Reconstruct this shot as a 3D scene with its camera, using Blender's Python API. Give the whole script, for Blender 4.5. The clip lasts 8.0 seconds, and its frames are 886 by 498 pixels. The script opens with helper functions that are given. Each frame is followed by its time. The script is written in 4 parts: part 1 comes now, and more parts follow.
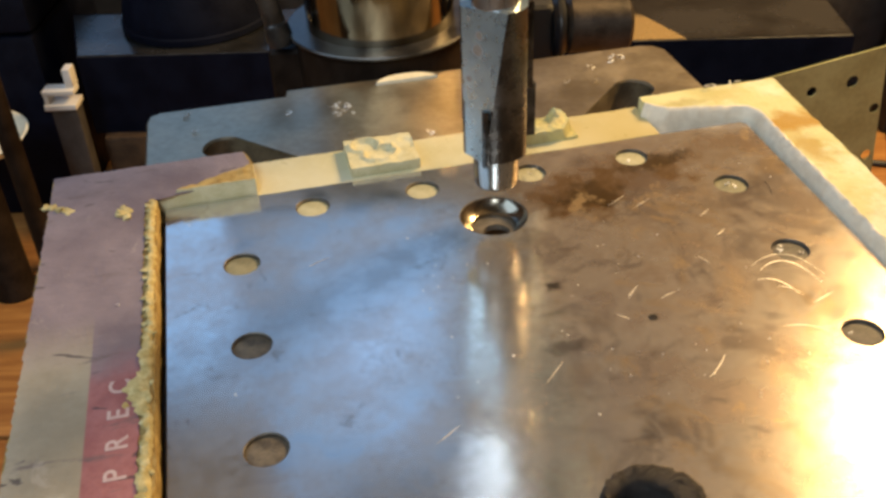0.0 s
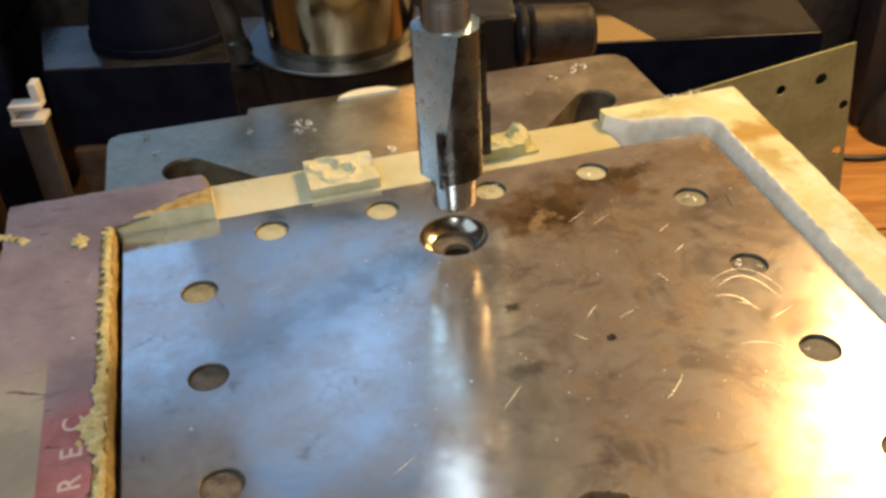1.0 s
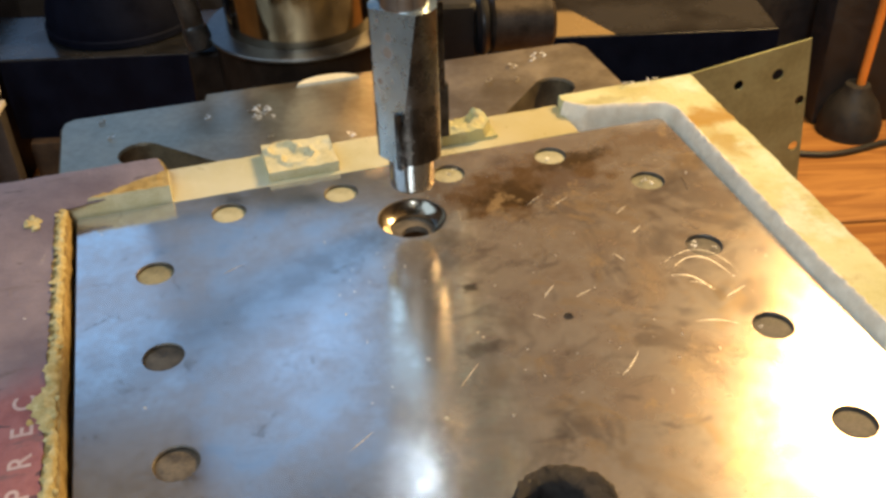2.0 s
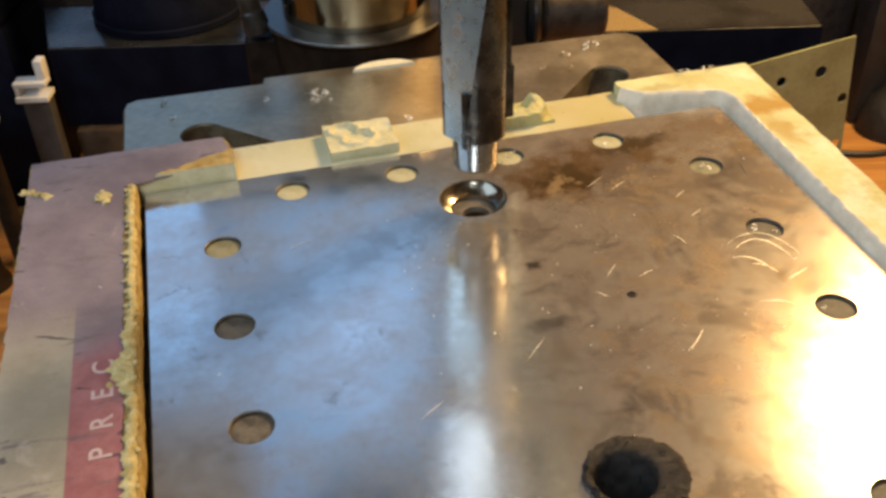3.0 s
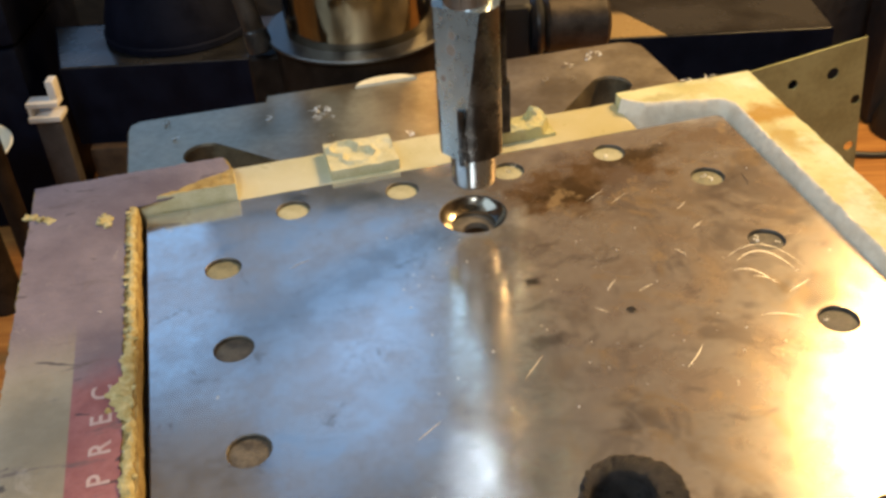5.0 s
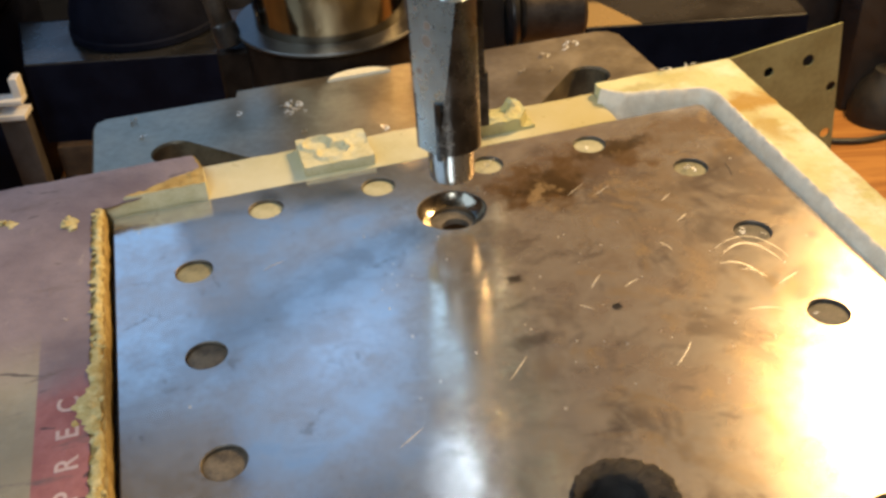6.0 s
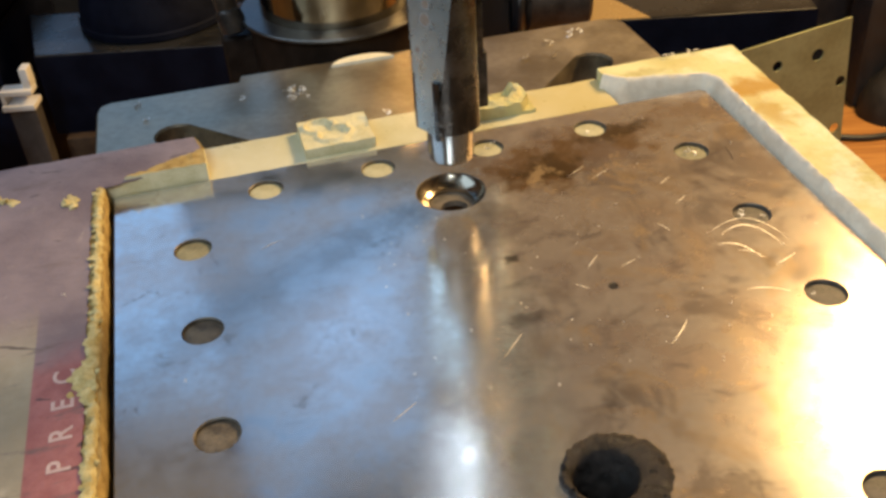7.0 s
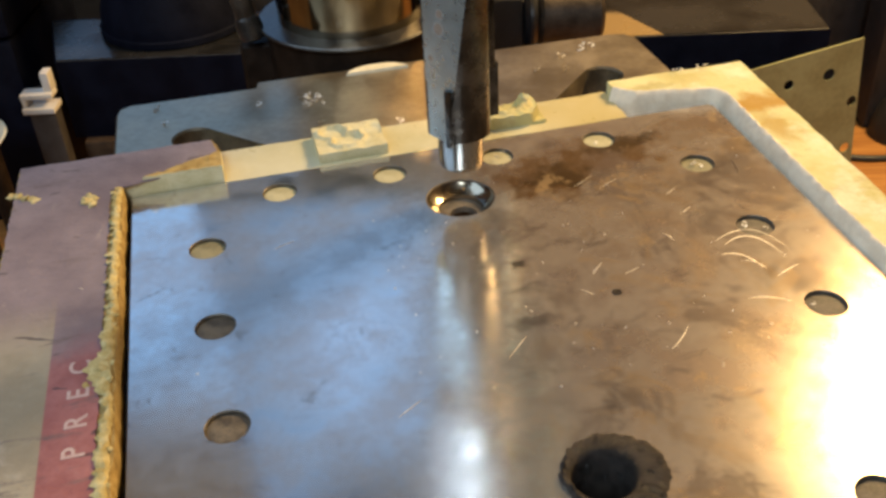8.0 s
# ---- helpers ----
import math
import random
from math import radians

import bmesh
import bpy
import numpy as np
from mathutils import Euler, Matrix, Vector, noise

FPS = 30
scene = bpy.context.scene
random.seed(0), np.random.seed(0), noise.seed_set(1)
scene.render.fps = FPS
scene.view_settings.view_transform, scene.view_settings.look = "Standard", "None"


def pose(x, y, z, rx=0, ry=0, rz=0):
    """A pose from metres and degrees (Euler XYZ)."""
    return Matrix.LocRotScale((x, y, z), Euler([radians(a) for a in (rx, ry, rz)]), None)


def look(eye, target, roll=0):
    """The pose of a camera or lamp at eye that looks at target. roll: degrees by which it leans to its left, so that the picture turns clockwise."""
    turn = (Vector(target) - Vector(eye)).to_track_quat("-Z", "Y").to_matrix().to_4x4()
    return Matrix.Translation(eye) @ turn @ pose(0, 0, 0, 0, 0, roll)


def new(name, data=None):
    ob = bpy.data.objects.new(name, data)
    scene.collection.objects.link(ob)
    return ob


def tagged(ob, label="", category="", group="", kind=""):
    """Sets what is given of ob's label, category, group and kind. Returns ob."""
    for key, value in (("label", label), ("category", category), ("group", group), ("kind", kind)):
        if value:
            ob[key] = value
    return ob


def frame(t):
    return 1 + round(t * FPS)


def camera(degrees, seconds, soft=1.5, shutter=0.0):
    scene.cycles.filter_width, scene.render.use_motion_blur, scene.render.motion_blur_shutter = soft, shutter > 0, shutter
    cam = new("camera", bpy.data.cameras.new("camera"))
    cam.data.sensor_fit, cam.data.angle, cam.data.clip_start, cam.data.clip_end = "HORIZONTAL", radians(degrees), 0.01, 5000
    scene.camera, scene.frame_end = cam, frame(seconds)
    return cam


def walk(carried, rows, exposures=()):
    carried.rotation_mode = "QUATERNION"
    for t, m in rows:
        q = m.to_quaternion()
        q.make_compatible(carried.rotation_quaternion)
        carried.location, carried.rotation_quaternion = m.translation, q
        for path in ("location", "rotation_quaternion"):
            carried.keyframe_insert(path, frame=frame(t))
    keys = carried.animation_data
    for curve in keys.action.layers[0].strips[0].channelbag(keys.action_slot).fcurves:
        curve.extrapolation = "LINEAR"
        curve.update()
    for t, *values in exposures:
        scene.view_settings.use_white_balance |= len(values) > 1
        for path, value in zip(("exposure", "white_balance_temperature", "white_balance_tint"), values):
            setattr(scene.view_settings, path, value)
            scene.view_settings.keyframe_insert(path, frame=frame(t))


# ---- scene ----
cam = camera(49.05, 8.0, soft=3.0)
PATH = [
    (0, (0.01137, 0.00107, 1.15979), (0.00750, 0.40696, 0.86784), -2.59),
    (0.3, (0.01095, -0.00052, 1.16245), (0.01031, 0.40446, 0.86921), -2.82),
    (0.5, (0.01317, 0.00100, 1.16287), (0.01667, 0.40561, 0.86913), -2.93),
    (0.7, (0.01469, 0.00128, 1.16522), (0.02052, 0.40505, 0.87038), -2.92),
    (1, (0.01918, 0.00636, 1.16473), (0.02268, 0.41053, 0.87039), -3.36),
    (1.2, (0.02216, 0.00526, 1.16197), (0.02906, 0.41109, 0.86999), -3.32),
    (2.3, (0.01770, 0.00009, 1.15892), (0.04431, 0.40322, 0.86433), -1.21),
    (2.5, (0.01435, -0.00354, 1.15787), (0.04151, 0.40135, 0.86576), -0.77),
    (2.8, (0.00920, -0.00386, 1.15862), (0.02220, 0.40023, 0.86444), -1.53),
    (3, (0.00889, -0.00341, 1.15757), (0.01920, 0.40128, 0.86411), -1.86),
    (3.2, (0.01339, -0.00053, 1.16015), (0.01234, 0.40136, 0.86270), -3.53),
    (3.5, (0.01329, -0.00142, 1.16123), (0.01195, 0.40002, 0.86317), -3.82),
    (3.7, (0.01252, -0.00361, 1.16281), (0.00895, 0.39873, 0.86597), -4.19),
    (4, (0.01486, -0.00539, 1.16290), (0.01260, 0.40067, 0.87116), -4.19),
    (4.2, (0.01783, -0.00433, 1.16235), (0.01677, 0.40227, 0.87136), -4.18),
    (5.3, (0.01386, -0.00124, 1.15934), (0.01359, 0.40570, 0.86883), -3.75),
    (5.5, (0.01339, -0.00056, 1.15963), (0.01474, 0.40579, 0.86829), -3.83),
    (5.8, (0.01471, 0.00445, 1.15643), (0.02236, 0.40849, 0.86199), -3.83),
    (6, (0.01439, 0.00631, 1.15615), (0.02625, 0.41011, 0.86152), -3.84),
    (6.2, (0.01660, 0.00808, 1.15828), (0.02962, 0.41064, 0.86201), -4.25),
    (6.5, (0.02442, 0.01019, 1.15889), (0.03779, 0.41310, 0.86311), -4.87),
    (6.7, (0.02248, 0.00924, 1.15361), (0.04130, 0.41590, 0.86332), -3.91),
    (7, (0.01785, 0.00253, 1.15142), (0.02342, 0.40710, 0.85767), -3.96),
    (7.3, (0.02143, -0.00166, 1.15611), (0.02118, 0.40469, 0.86476), -4.63),
    (7.5, (0.02179, -0.00527, 1.15645), (0.01890, 0.40266, 0.86735), -4.63),
    (7.7, (0.02222, -0.00570, 1.15398), (0.01773, 0.40324, 0.86632), -4.49),
    (8, (0.01842, -0.00385, 1.15261), (0.01865, 0.40520, 0.86507), -3.13),
]
walk(cam, [(t, look(eye, target, roll)) for t, eye, target, roll in PATH])

# ---------------------------------------------------------------- world and light
ROOM_X0, ROOM_X1, ROOM_Y0, ROOM_Y1, ROOM_TOP = -0.9, 1.4, -1.3, 1.5, 2.6
BENCH = 0.74

world = bpy.data.worlds.new("world")
world.use_nodes = True
world.node_tree.nodes["Background"].inputs["Color"].default_value = (0.25, 0.45, 0.9, 1)
world.node_tree.nodes["Background"].inputs["Strength"].default_value = 0.3
scene.world = world


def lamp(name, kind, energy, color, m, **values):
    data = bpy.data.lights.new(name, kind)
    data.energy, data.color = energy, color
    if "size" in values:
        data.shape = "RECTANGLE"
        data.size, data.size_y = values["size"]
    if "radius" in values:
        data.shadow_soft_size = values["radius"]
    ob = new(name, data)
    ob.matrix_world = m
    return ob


# warm work lamp behind the press, cool daylight in two unseen windows
lamp("work_lamp", "POINT", 35.0, (1.0, 0.66, 0.28), Matrix.Translation((0.472, 0.60, 1.455)), radius=0.095)
lamp("window_light", "AREA", 2.1, (0.31, 0.59, 1.0), pose(-0.41, 1.49, 1.775, -90, 0, 0), size=(0.88, 1.05))
lamp("side_window_light", "AREA", 9.0, (0.60, 0.80, 1.0), pose(-0.89, -0.10, 2.03, 0, -90, 0), size=(1.05, 1.10))
# cool overhead light, unseen, added to draw the white streak on the plate
lamp("overhead_streak_light", "AREA", 16.5, (0.74, 0.88, 1.0), pose(-0.14, -0.94, 2.10), size=(0.27, 0.68))

# ---------------------------------------------------------------- helpers for nodes and meshes


class Nodes:
    """A short way to write a node material."""

    def __init__(self, name):
        self.mat = bpy.data.materials.new(name)
        self.mat.use_nodes = True
        self.tree = self.mat.node_tree
        self.bsdf = self.tree.nodes["Principled BSDF"]
        self.coord = self.tree.nodes.new("ShaderNodeTexCoord").outputs["Object"]

    def put(self, socket, value):
        if isinstance(value, bpy.types.NodeSocket):
            self.tree.links.new(value, socket)
        elif value is not None:
            socket.default_value = value

    def noise(self, scale, detail=4, rough=0.6, vector=None, distortion=0.0):
        n = self.tree.nodes.new("ShaderNodeTexNoise")
        self.put(n.inputs["Vector"], vector or self.coord)
        n.inputs["Scale"].default_value, n.inputs["Detail"].default_value = scale, detail
        n.inputs["Roughness"].default_value, n.inputs["Distortion"].default_value = rough, distortion
        return n.outputs["Fac"]

    def stretch(self, x, y, z, turn=0.0):
        n = self.tree.nodes.new("ShaderNodeMapping")
        self.put(n.inputs["Vector"], self.coord)
        n.inputs["Scale"].default_value = (x, y, z)
        n.inputs["Rotation"].default_value = (0, 0, radians(turn))
        return n.outputs["Vector"]

    def axis(self, which):
        n = self.tree.nodes.new("ShaderNodeSeparateXYZ")
        self.put(n.inputs[0], self.coord)
        return n.outputs[which]

    def math(self, op, a, b=None, c=None):
        n = self.tree.nodes.new("ShaderNodeMath")
        n.operation = op
        for i, v in enumerate((a, b, c)):
            self.put(n.inputs[i], v)
        return n.outputs[0]

    def span(self, value, lo, hi, to_lo=0.0, to_hi=1.0):
        n = self.tree.nodes.new("ShaderNodeMapRange")
        n.interpolation_type = "SMOOTHSTEP"
        for i, v in enumerate((value, lo, hi, to_lo, to_hi)):
            self.put(n.inputs[i], v)
        return n.outputs[0]

    def mix(self, fac, a, b):
        n = self.tree.nodes.new("ShaderNodeMix")
        n.data_type = "RGBA"
        self.put(n.inputs[0], fac)
        self.put(n.inputs[6], a if isinstance(a, bpy.types.NodeSocket) else (*a, 1))
        self.put(n.inputs[7], b if isinstance(b, bpy.types.NodeSocket) else (*b, 1))
        return n.outputs[2]

    def spot(self, x, y, rx, ry, wobble=0.3, scale=90.0):
        """A mask that is 1 round (x, y) and falls to 0 at the ragged edge of an ellipse."""
        dx = self.math("DIVIDE", self.math("SUBTRACT", self.axis(0), x), rx)
        dy = self.math("DIVIDE", self.math("SUBTRACT", self.axis(1), y), ry)
        d = self.math("SQRT", self.math("ADD", self.math("MULTIPLY", dx, dx), self.math("MULTIPLY", dy, dy)))
        d = self.math("ADD", d, self.math("MULTIPLY", self.math("SUBTRACT", self.noise(scale, 5), 0.5), wobble * 3))
        return self.span(d, 1.0, 0.35)

    def done(self, color, rough=0.6, metal=0.0, bump=None, strength=0.2, distance=0.0005, spec=0.5):
        self.put(self.bsdf.inputs["Base Color"], color if isinstance(color, bpy.types.NodeSocket) else (*color, 1))
        self.put(self.bsdf.inputs["Roughness"], rough)
        self.put(self.bsdf.inputs["Metallic"], metal)
        self.put(self.bsdf.inputs["Specular IOR Level"], spec)
        if bump is not None:
            n = self.tree.nodes.new("ShaderNodeBump")
            n.inputs["Strength"].default_value, n.inputs["Distance"].default_value = strength, distance
            self.put(n.inputs["Height"], bump)
            self.put(self.bsdf.inputs["Normal"], n.outputs[0])
        return self.mat


def simple(name, dark, light, scale=60.0, rough=(0.4, 0.6), metal=0.0, bump=0.15, distance=0.0004, spec=0.5):
    n = Nodes(name)
    big, fine = n.noise(scale, 5), n.noise(scale * 9, 3)
    fac = n.span(n.math("ADD", n.math("MULTIPLY", big, 0.75), n.math("MULTIPLY", fine, 0.25)), 0.35, 0.65)
    return n.done(n.mix(fac, dark, light), n.span(big, 0.3, 0.7, *rough), metal, fine, bump, distance, spec)


def ring(bm, r, z, n=48, x=0.0, y=0.0, phase=0.0):
    return [bm.verts.new((x + r * math.cos(phase + 2 * math.pi * i / n), y + r * math.sin(phase + 2 * math.pi * i / n), z)) for i in range(n)]


def bridge(bm, a, b):
    n = len(a)
    for i in range(n):
        bm.faces.new((a[i], a[(i + 1) % n], b[(i + 1) % n], b[i]))


def lathe(profile, n=48, cap=True, bm=None, x=0.0, y=0.0):
    """A turned body about z from (radius, height) pairs."""
    bm = bm or bmesh.new()
    rings = [ring(bm, r, z, n, x, y) for r, z in profile]
    for a, b in zip(rings, rings[1:]):
        bridge(bm, a, b)
    if cap:
        bm.faces.new(rings[0])
        bm.faces.new(rings[-1])
    return bm


def prism(outline, z0, z1, holes=(), chamfer=0.0, bm=None):
    """A flat body with that outline from z0 to z1; holes are rings of points that go through; chamfer breaks the upper edges."""
    bm = bm or bmesh.new()
    loops = [(list(outline), -1)] + [(list(h), 1) for h in holes]
    top_edges, low_edges = [], []
    for pts, sign in loops:
        cx = sum(p[0] for p in pts) / len(pts)
        cy = sum(p[1] for p in pts) / len(pts)

        def off(p, d):
            length = max(math.hypot(p[0] - cx, p[1] - cy), 1e-9)
            return (p[0] + (p[0] - cx) / length * d, p[1] + (p[1] - cy) / length * d)

        tiers = []
        if chamfer:
            tiers.append([bm.verts.new((*off(p, sign * chamfer), z1)) for p in pts])
            tiers.append([bm.verts.new((*p, z1 - chamfer)) for p in pts])
        else:
            tiers.append([bm.verts.new((*p, z1)) for p in pts])
        tiers.append([bm.verts.new((*p, z0)) for p in pts])
        for a, b in zip(tiers, tiers[1:]):
            bridge(bm, a, b)
        k = len(pts)
        top_edges += [bm.edges.get((tiers[0][i], tiers[0][(i + 1) % k])) for i in range(k)]
        low_edges += [bm.edges.get((tiers[-1][i], tiers[-1][(i + 1) % k])) for i in range(k)]
    bmesh.ops.triangle_fill(bm, use_beauty=True, use_dissolve=False, edges=top_edges)
    bmesh.ops.triangle_fill(bm, use_beauty=True, use_dissolve=False, edges=low_edges)
    return bm


def block(x0, x1, y0, y1, z0, z1, bevel=0.0, segments=2, bm=None, turn=None):
    """A box with broken edges, added to bm."""
    one = bmesh.new()
    bmesh.ops.create_cube(one, size=1)
    for v in one.verts:
        v.co = ((x0 + x1) / 2 + v.co.x * (x1 - x0), (y0 + y1) / 2 + v.co.y * (y1 - y0), (z0 + z1) / 2 + v.co.z * (z1 - z0))
    if bevel:
        bmesh.ops.bevel(one, geom=one.edges[:], offset=bevel, segments=segments, affect="EDGES", profile=0.6)
    if turn is not None:
        one.transform(turn)
    if bm is None:
        return one
    mesh = bpy.data.meshes.new("tmp")
    one.to_mesh(mesh)
    one.free()
    bm.from_mesh(mesh)
    bpy.data.meshes.remove(mesh)
    return bm


def rod(p, q, r, n=20, bm=None, r2=None):
    """A round bar from p to q."""
    p, q = Vector(p), Vector(q)
    one = lathe([(r * 0.85, 0), (r, r * 0.15), (r2 or r, (q - p).length - r * 0.15), ((r2 or r) * 0.85, (q - p).length)], n)
    one.transform(Matrix.Translation(p) @ (q - p).to_track_quat("Z", "Y").to_matrix().to_4x4())
    if bm is None:
        return one
    mesh = bpy.data.meshes.new("tmp")
    one.to_mesh(mesh)
    one.free()
    bm.from_mesh(mesh)
    bpy.data.meshes.remove(mesh)
    return bm


def mesh_of(bm, name, material, smooth=35):
    bmesh.ops.recalc_face_normals(bm, faces=bm.faces)
    mesh = bpy.data.meshes.new(name)
    bm.to_mesh(mesh)
    bm.free()
    if material:
        mesh.materials.append(material)
    if smooth:
        mesh.shade_smooth()
        mesh.set_sharp_from_angle(angle=radians(smooth))
    return mesh


def part(name, bm, material, parent, label="", m=None, smooth=35):
    """One mesh under a thing or a part."""
    ob = new(name, mesh_of(bm, name, material, smooth))
    ob.parent = parent
    if m is not None:
        ob.matrix_basis = m
    return tagged(ob, label)


def thing(name, m, label, category, group="", kind=""):
    ob = new(name)
    ob.empty_display_size = 0.02
    ob.matrix_world = m
    return tagged(ob, label, category, group, kind)


def solid(name, bm, material, m, label, category, group="", kind="", smooth=35):
    ob = new(name, mesh_of(bm, name, material, smooth))
    ob.matrix_world = m
    return tagged(ob, label, category, group, kind)


def circle(x, y, r, n=40):
    return [(x + r * math.cos(2 * math.pi * i / n), y + r * math.sin(2 * math.pi * i / n)) for i in range(n)]


def ragged(points, step=0.0025, jitter=0.0006, seed=1):
    """A closed outline cut into short steps with small random offsets."""
    rnd = random.Random(seed)
    out = []
    for (x0, y0), (x1, y1) in zip(points, points[1:] + points[:1]):
        k = max(1, int(math.hypot(x1 - x0, y1 - y0) / step))
        for i in range(k):
            j = jitter if i else 0
            out.append((x0 + (x1 - x0) * i / k + rnd.uniform(-j, j), y0 + (y1 - y0) * i / k + rnd.uniform(-j, j)))
    return out


def relief(x0, x1, y0, y1, z0, height, nx, ny, bm=None):
    """A block whose upper face follows height(x, y), with sides down to z0."""
    bm = bm or bmesh.new()
    grid = [[bm.verts.new((x, y, height(x, y))) for x in np.linspace(x0, x1, nx)] for y in np.linspace(y0, y1, ny)]
    for j in range(ny - 1):
        for i in range(nx - 1):
            bm.faces.new((grid[j][i], grid[j][i + 1], grid[j + 1][i + 1], grid[j + 1][i]))
    rim = grid[0] + [row[-1] for row in grid[1:]] + grid[-1][-2::-1] + [row[0] for row in grid[-2:0:-1]]
    low = [bm.verts.new((v.co.x, v.co.y, z0)) for v in rim]
    bridge(bm, rim, low)
    return bm


# the plate's own space: origin on the counterbored hole, x along its back edge, z up from its upper face
PLATE = pose(0.02451, 0.23912, 1.0, 0, 0, 12.3)
TABLE_Z = -0.0065

# ---------------------------------------------------------------- materials


def plate_metal():
    n = Nodes("scuffed_steel")
    swell = n.noise(16, 1.5, 0.5)
    cloud = n.noise(20, 6, 0.60, distortion=0.15)
    blotch = n.noise(85, 6, 0.7, distortion=0.15)
    fine = n.noise(420, 4, 0.6)
    lines = n.noise(1.0, 3, 0.6, n.stretch(60, 900, 60, 8))
    tone = n.math("ADD", n.math("MULTIPLY", cloud, 0.5), n.math("MULTIPLY", blotch, 0.5))
    # right side browner: grime mixed with the work lamp's warmth in the colour
    right_side = n.span(n.math("ADD", n.axis(0), n.math("MULTIPLY", n.math("SUBTRACT", cloud, 0.5), 0.05)), -0.03, 0.02)
    low = n.mix(right_side, (0.52, 0.52, 0.52), (0.38, 0.30, 0.24))
    col = n.mix(n.span(tone, 0.40, 0.60), low, n.mix(right_side, (0.75, 0.745, 0.73), (0.76, 0.67, 0.56)))
    tan = n.span(n.noise(48, 5, 0.7, distortion=0.7), 0.50, 0.66)
    col = n.mix(n.math("MULTIPLY", n.math("MULTIPLY", tan, right_side), 0.6), col, (0.58, 0.43, 0.27))
    smear = n.span(n.noise(1.0, 5, 0.7, n.stretch(70, 150, 60, 25), 0.5), 0.56, 0.68)
    col = n.mix(n.math("MULTIPLY", smear, n.span(right_side, 0.0, 1.0, 0.12, 0.5)), col, (0.17, 0.14, 0.14))
    # brown patches spreading to the right of the counterbored hole
    brown_patch = 0.0
    for x, y, rx, ry, w, s, k in ((0.026, 0.003, 0.026, 0.019, 0.5, 110, 1.0), (0.047, 0.010, 0.034, 0.017, 0.5, 100, 1.0), (0.078, 0.016, 0.030, 0.016, 0.6, 80, 0.75),
                                  (0.045, -0.020, 0.058, 0.040, 0.7, 55, 0.42), (0.015, -0.022, 0.016, 0.016, 0.6, 90, 0.4), (0.033, -0.001, 0.012, 0.007, 0.7, 160, 1.0)):
        brown_patch = n.math("MAXIMUM", brown_patch, n.math("MULTIPLY", n.spot(x, y, rx, ry, w, s), k))
    mottle = n.span(n.noise(90, 6, 0.75, distortion=1.0), 0.32, 0.55, 0.70, 1.0)
    brown_patch = n.math("MULTIPLY", brown_patch, mottle)
    col = n.mix(n.math("MULTIPLY", brown_patch, 0.92), col, (0.125, 0.060, 0.013))
    # darker brown cores inside them
    dark_core = n.math("MAXIMUM", n.spot(0.031, 0.002, 0.015, 0.009, 0.8, 140), n.spot(0.056, 0.015, 0.016, 0.006, 0.8, 140))
    col = n.mix(n.math("MULTIPLY", dark_core, 0.8), col, (0.060, 0.034, 0.012))
    cloudy = n.math("MULTIPLY", n.span(n.noise(34, 6, 0.7, distortion=0.9), 0.50, 0.62), right_side)
    col = n.mix(n.math("MULTIPLY", cloudy, 0.55), col, (0.20, 0.155, 0.13))
    # golden patches, lamp glow put into the right side's colour
    gold = n.math("MULTIPLY", n.span(n.noise(60, 5, 0.7, distortion=0.8), 0.56, 0.66), right_side)
    col = n.mix(n.math("MULTIPLY", gold, 0.5), col, (0.60, 0.42, 0.22))
    spots = n.span(n.noise(130, 5, 0.75, distortion=0.8), 0.60, 0.70)
    col = n.mix(n.math("MULTIPLY", spots, 0.5), col, (0.22, 0.18, 0.15))
    nick = n.math("MAXIMUM", n.spot(0.0062, -0.0368, 0.0034, 0.0024, 0.7, 500), n.math("MULTIPLY", n.spot(0.0016, -0.0608, 0.0075, 0.0034, 0.6, 300), 0.6))
    col = n.mix(n.math("MULTIPLY", nick, 0.85), col, (0.06, 0.05, 0.045))
    rough = n.span(tone, 0.36, 0.64, 0.20, 0.11)
    rough = n.math("ADD", rough, n.math("ADD", n.math("MULTIPLY", brown_patch, 0.10), n.math("MULTIPLY", n.span(n.math("ADD", n.axis(0), n.math("MULTIPLY", cloud, 0.03)), 0.012, 0.065), 0.05)))
    height = n.math("ADD", swell, n.math("ADD", n.math("MULTIPLY", lines, 0.05), n.math("MULTIPLY", fine, 0.02)))
    metal = n.math("MULTIPLY", n.span(tone, 0.3, 0.7, 0.66, 0.86), n.span(brown_patch, 0.0, 1.0, 1.0, 0.7))
    metal = n.math("MULTIPLY", metal, n.span(right_side, 0.0, 1.0, 1.15, 1.0))
    return n.done(col, rough, metal, height, 0.25, 0.0005)


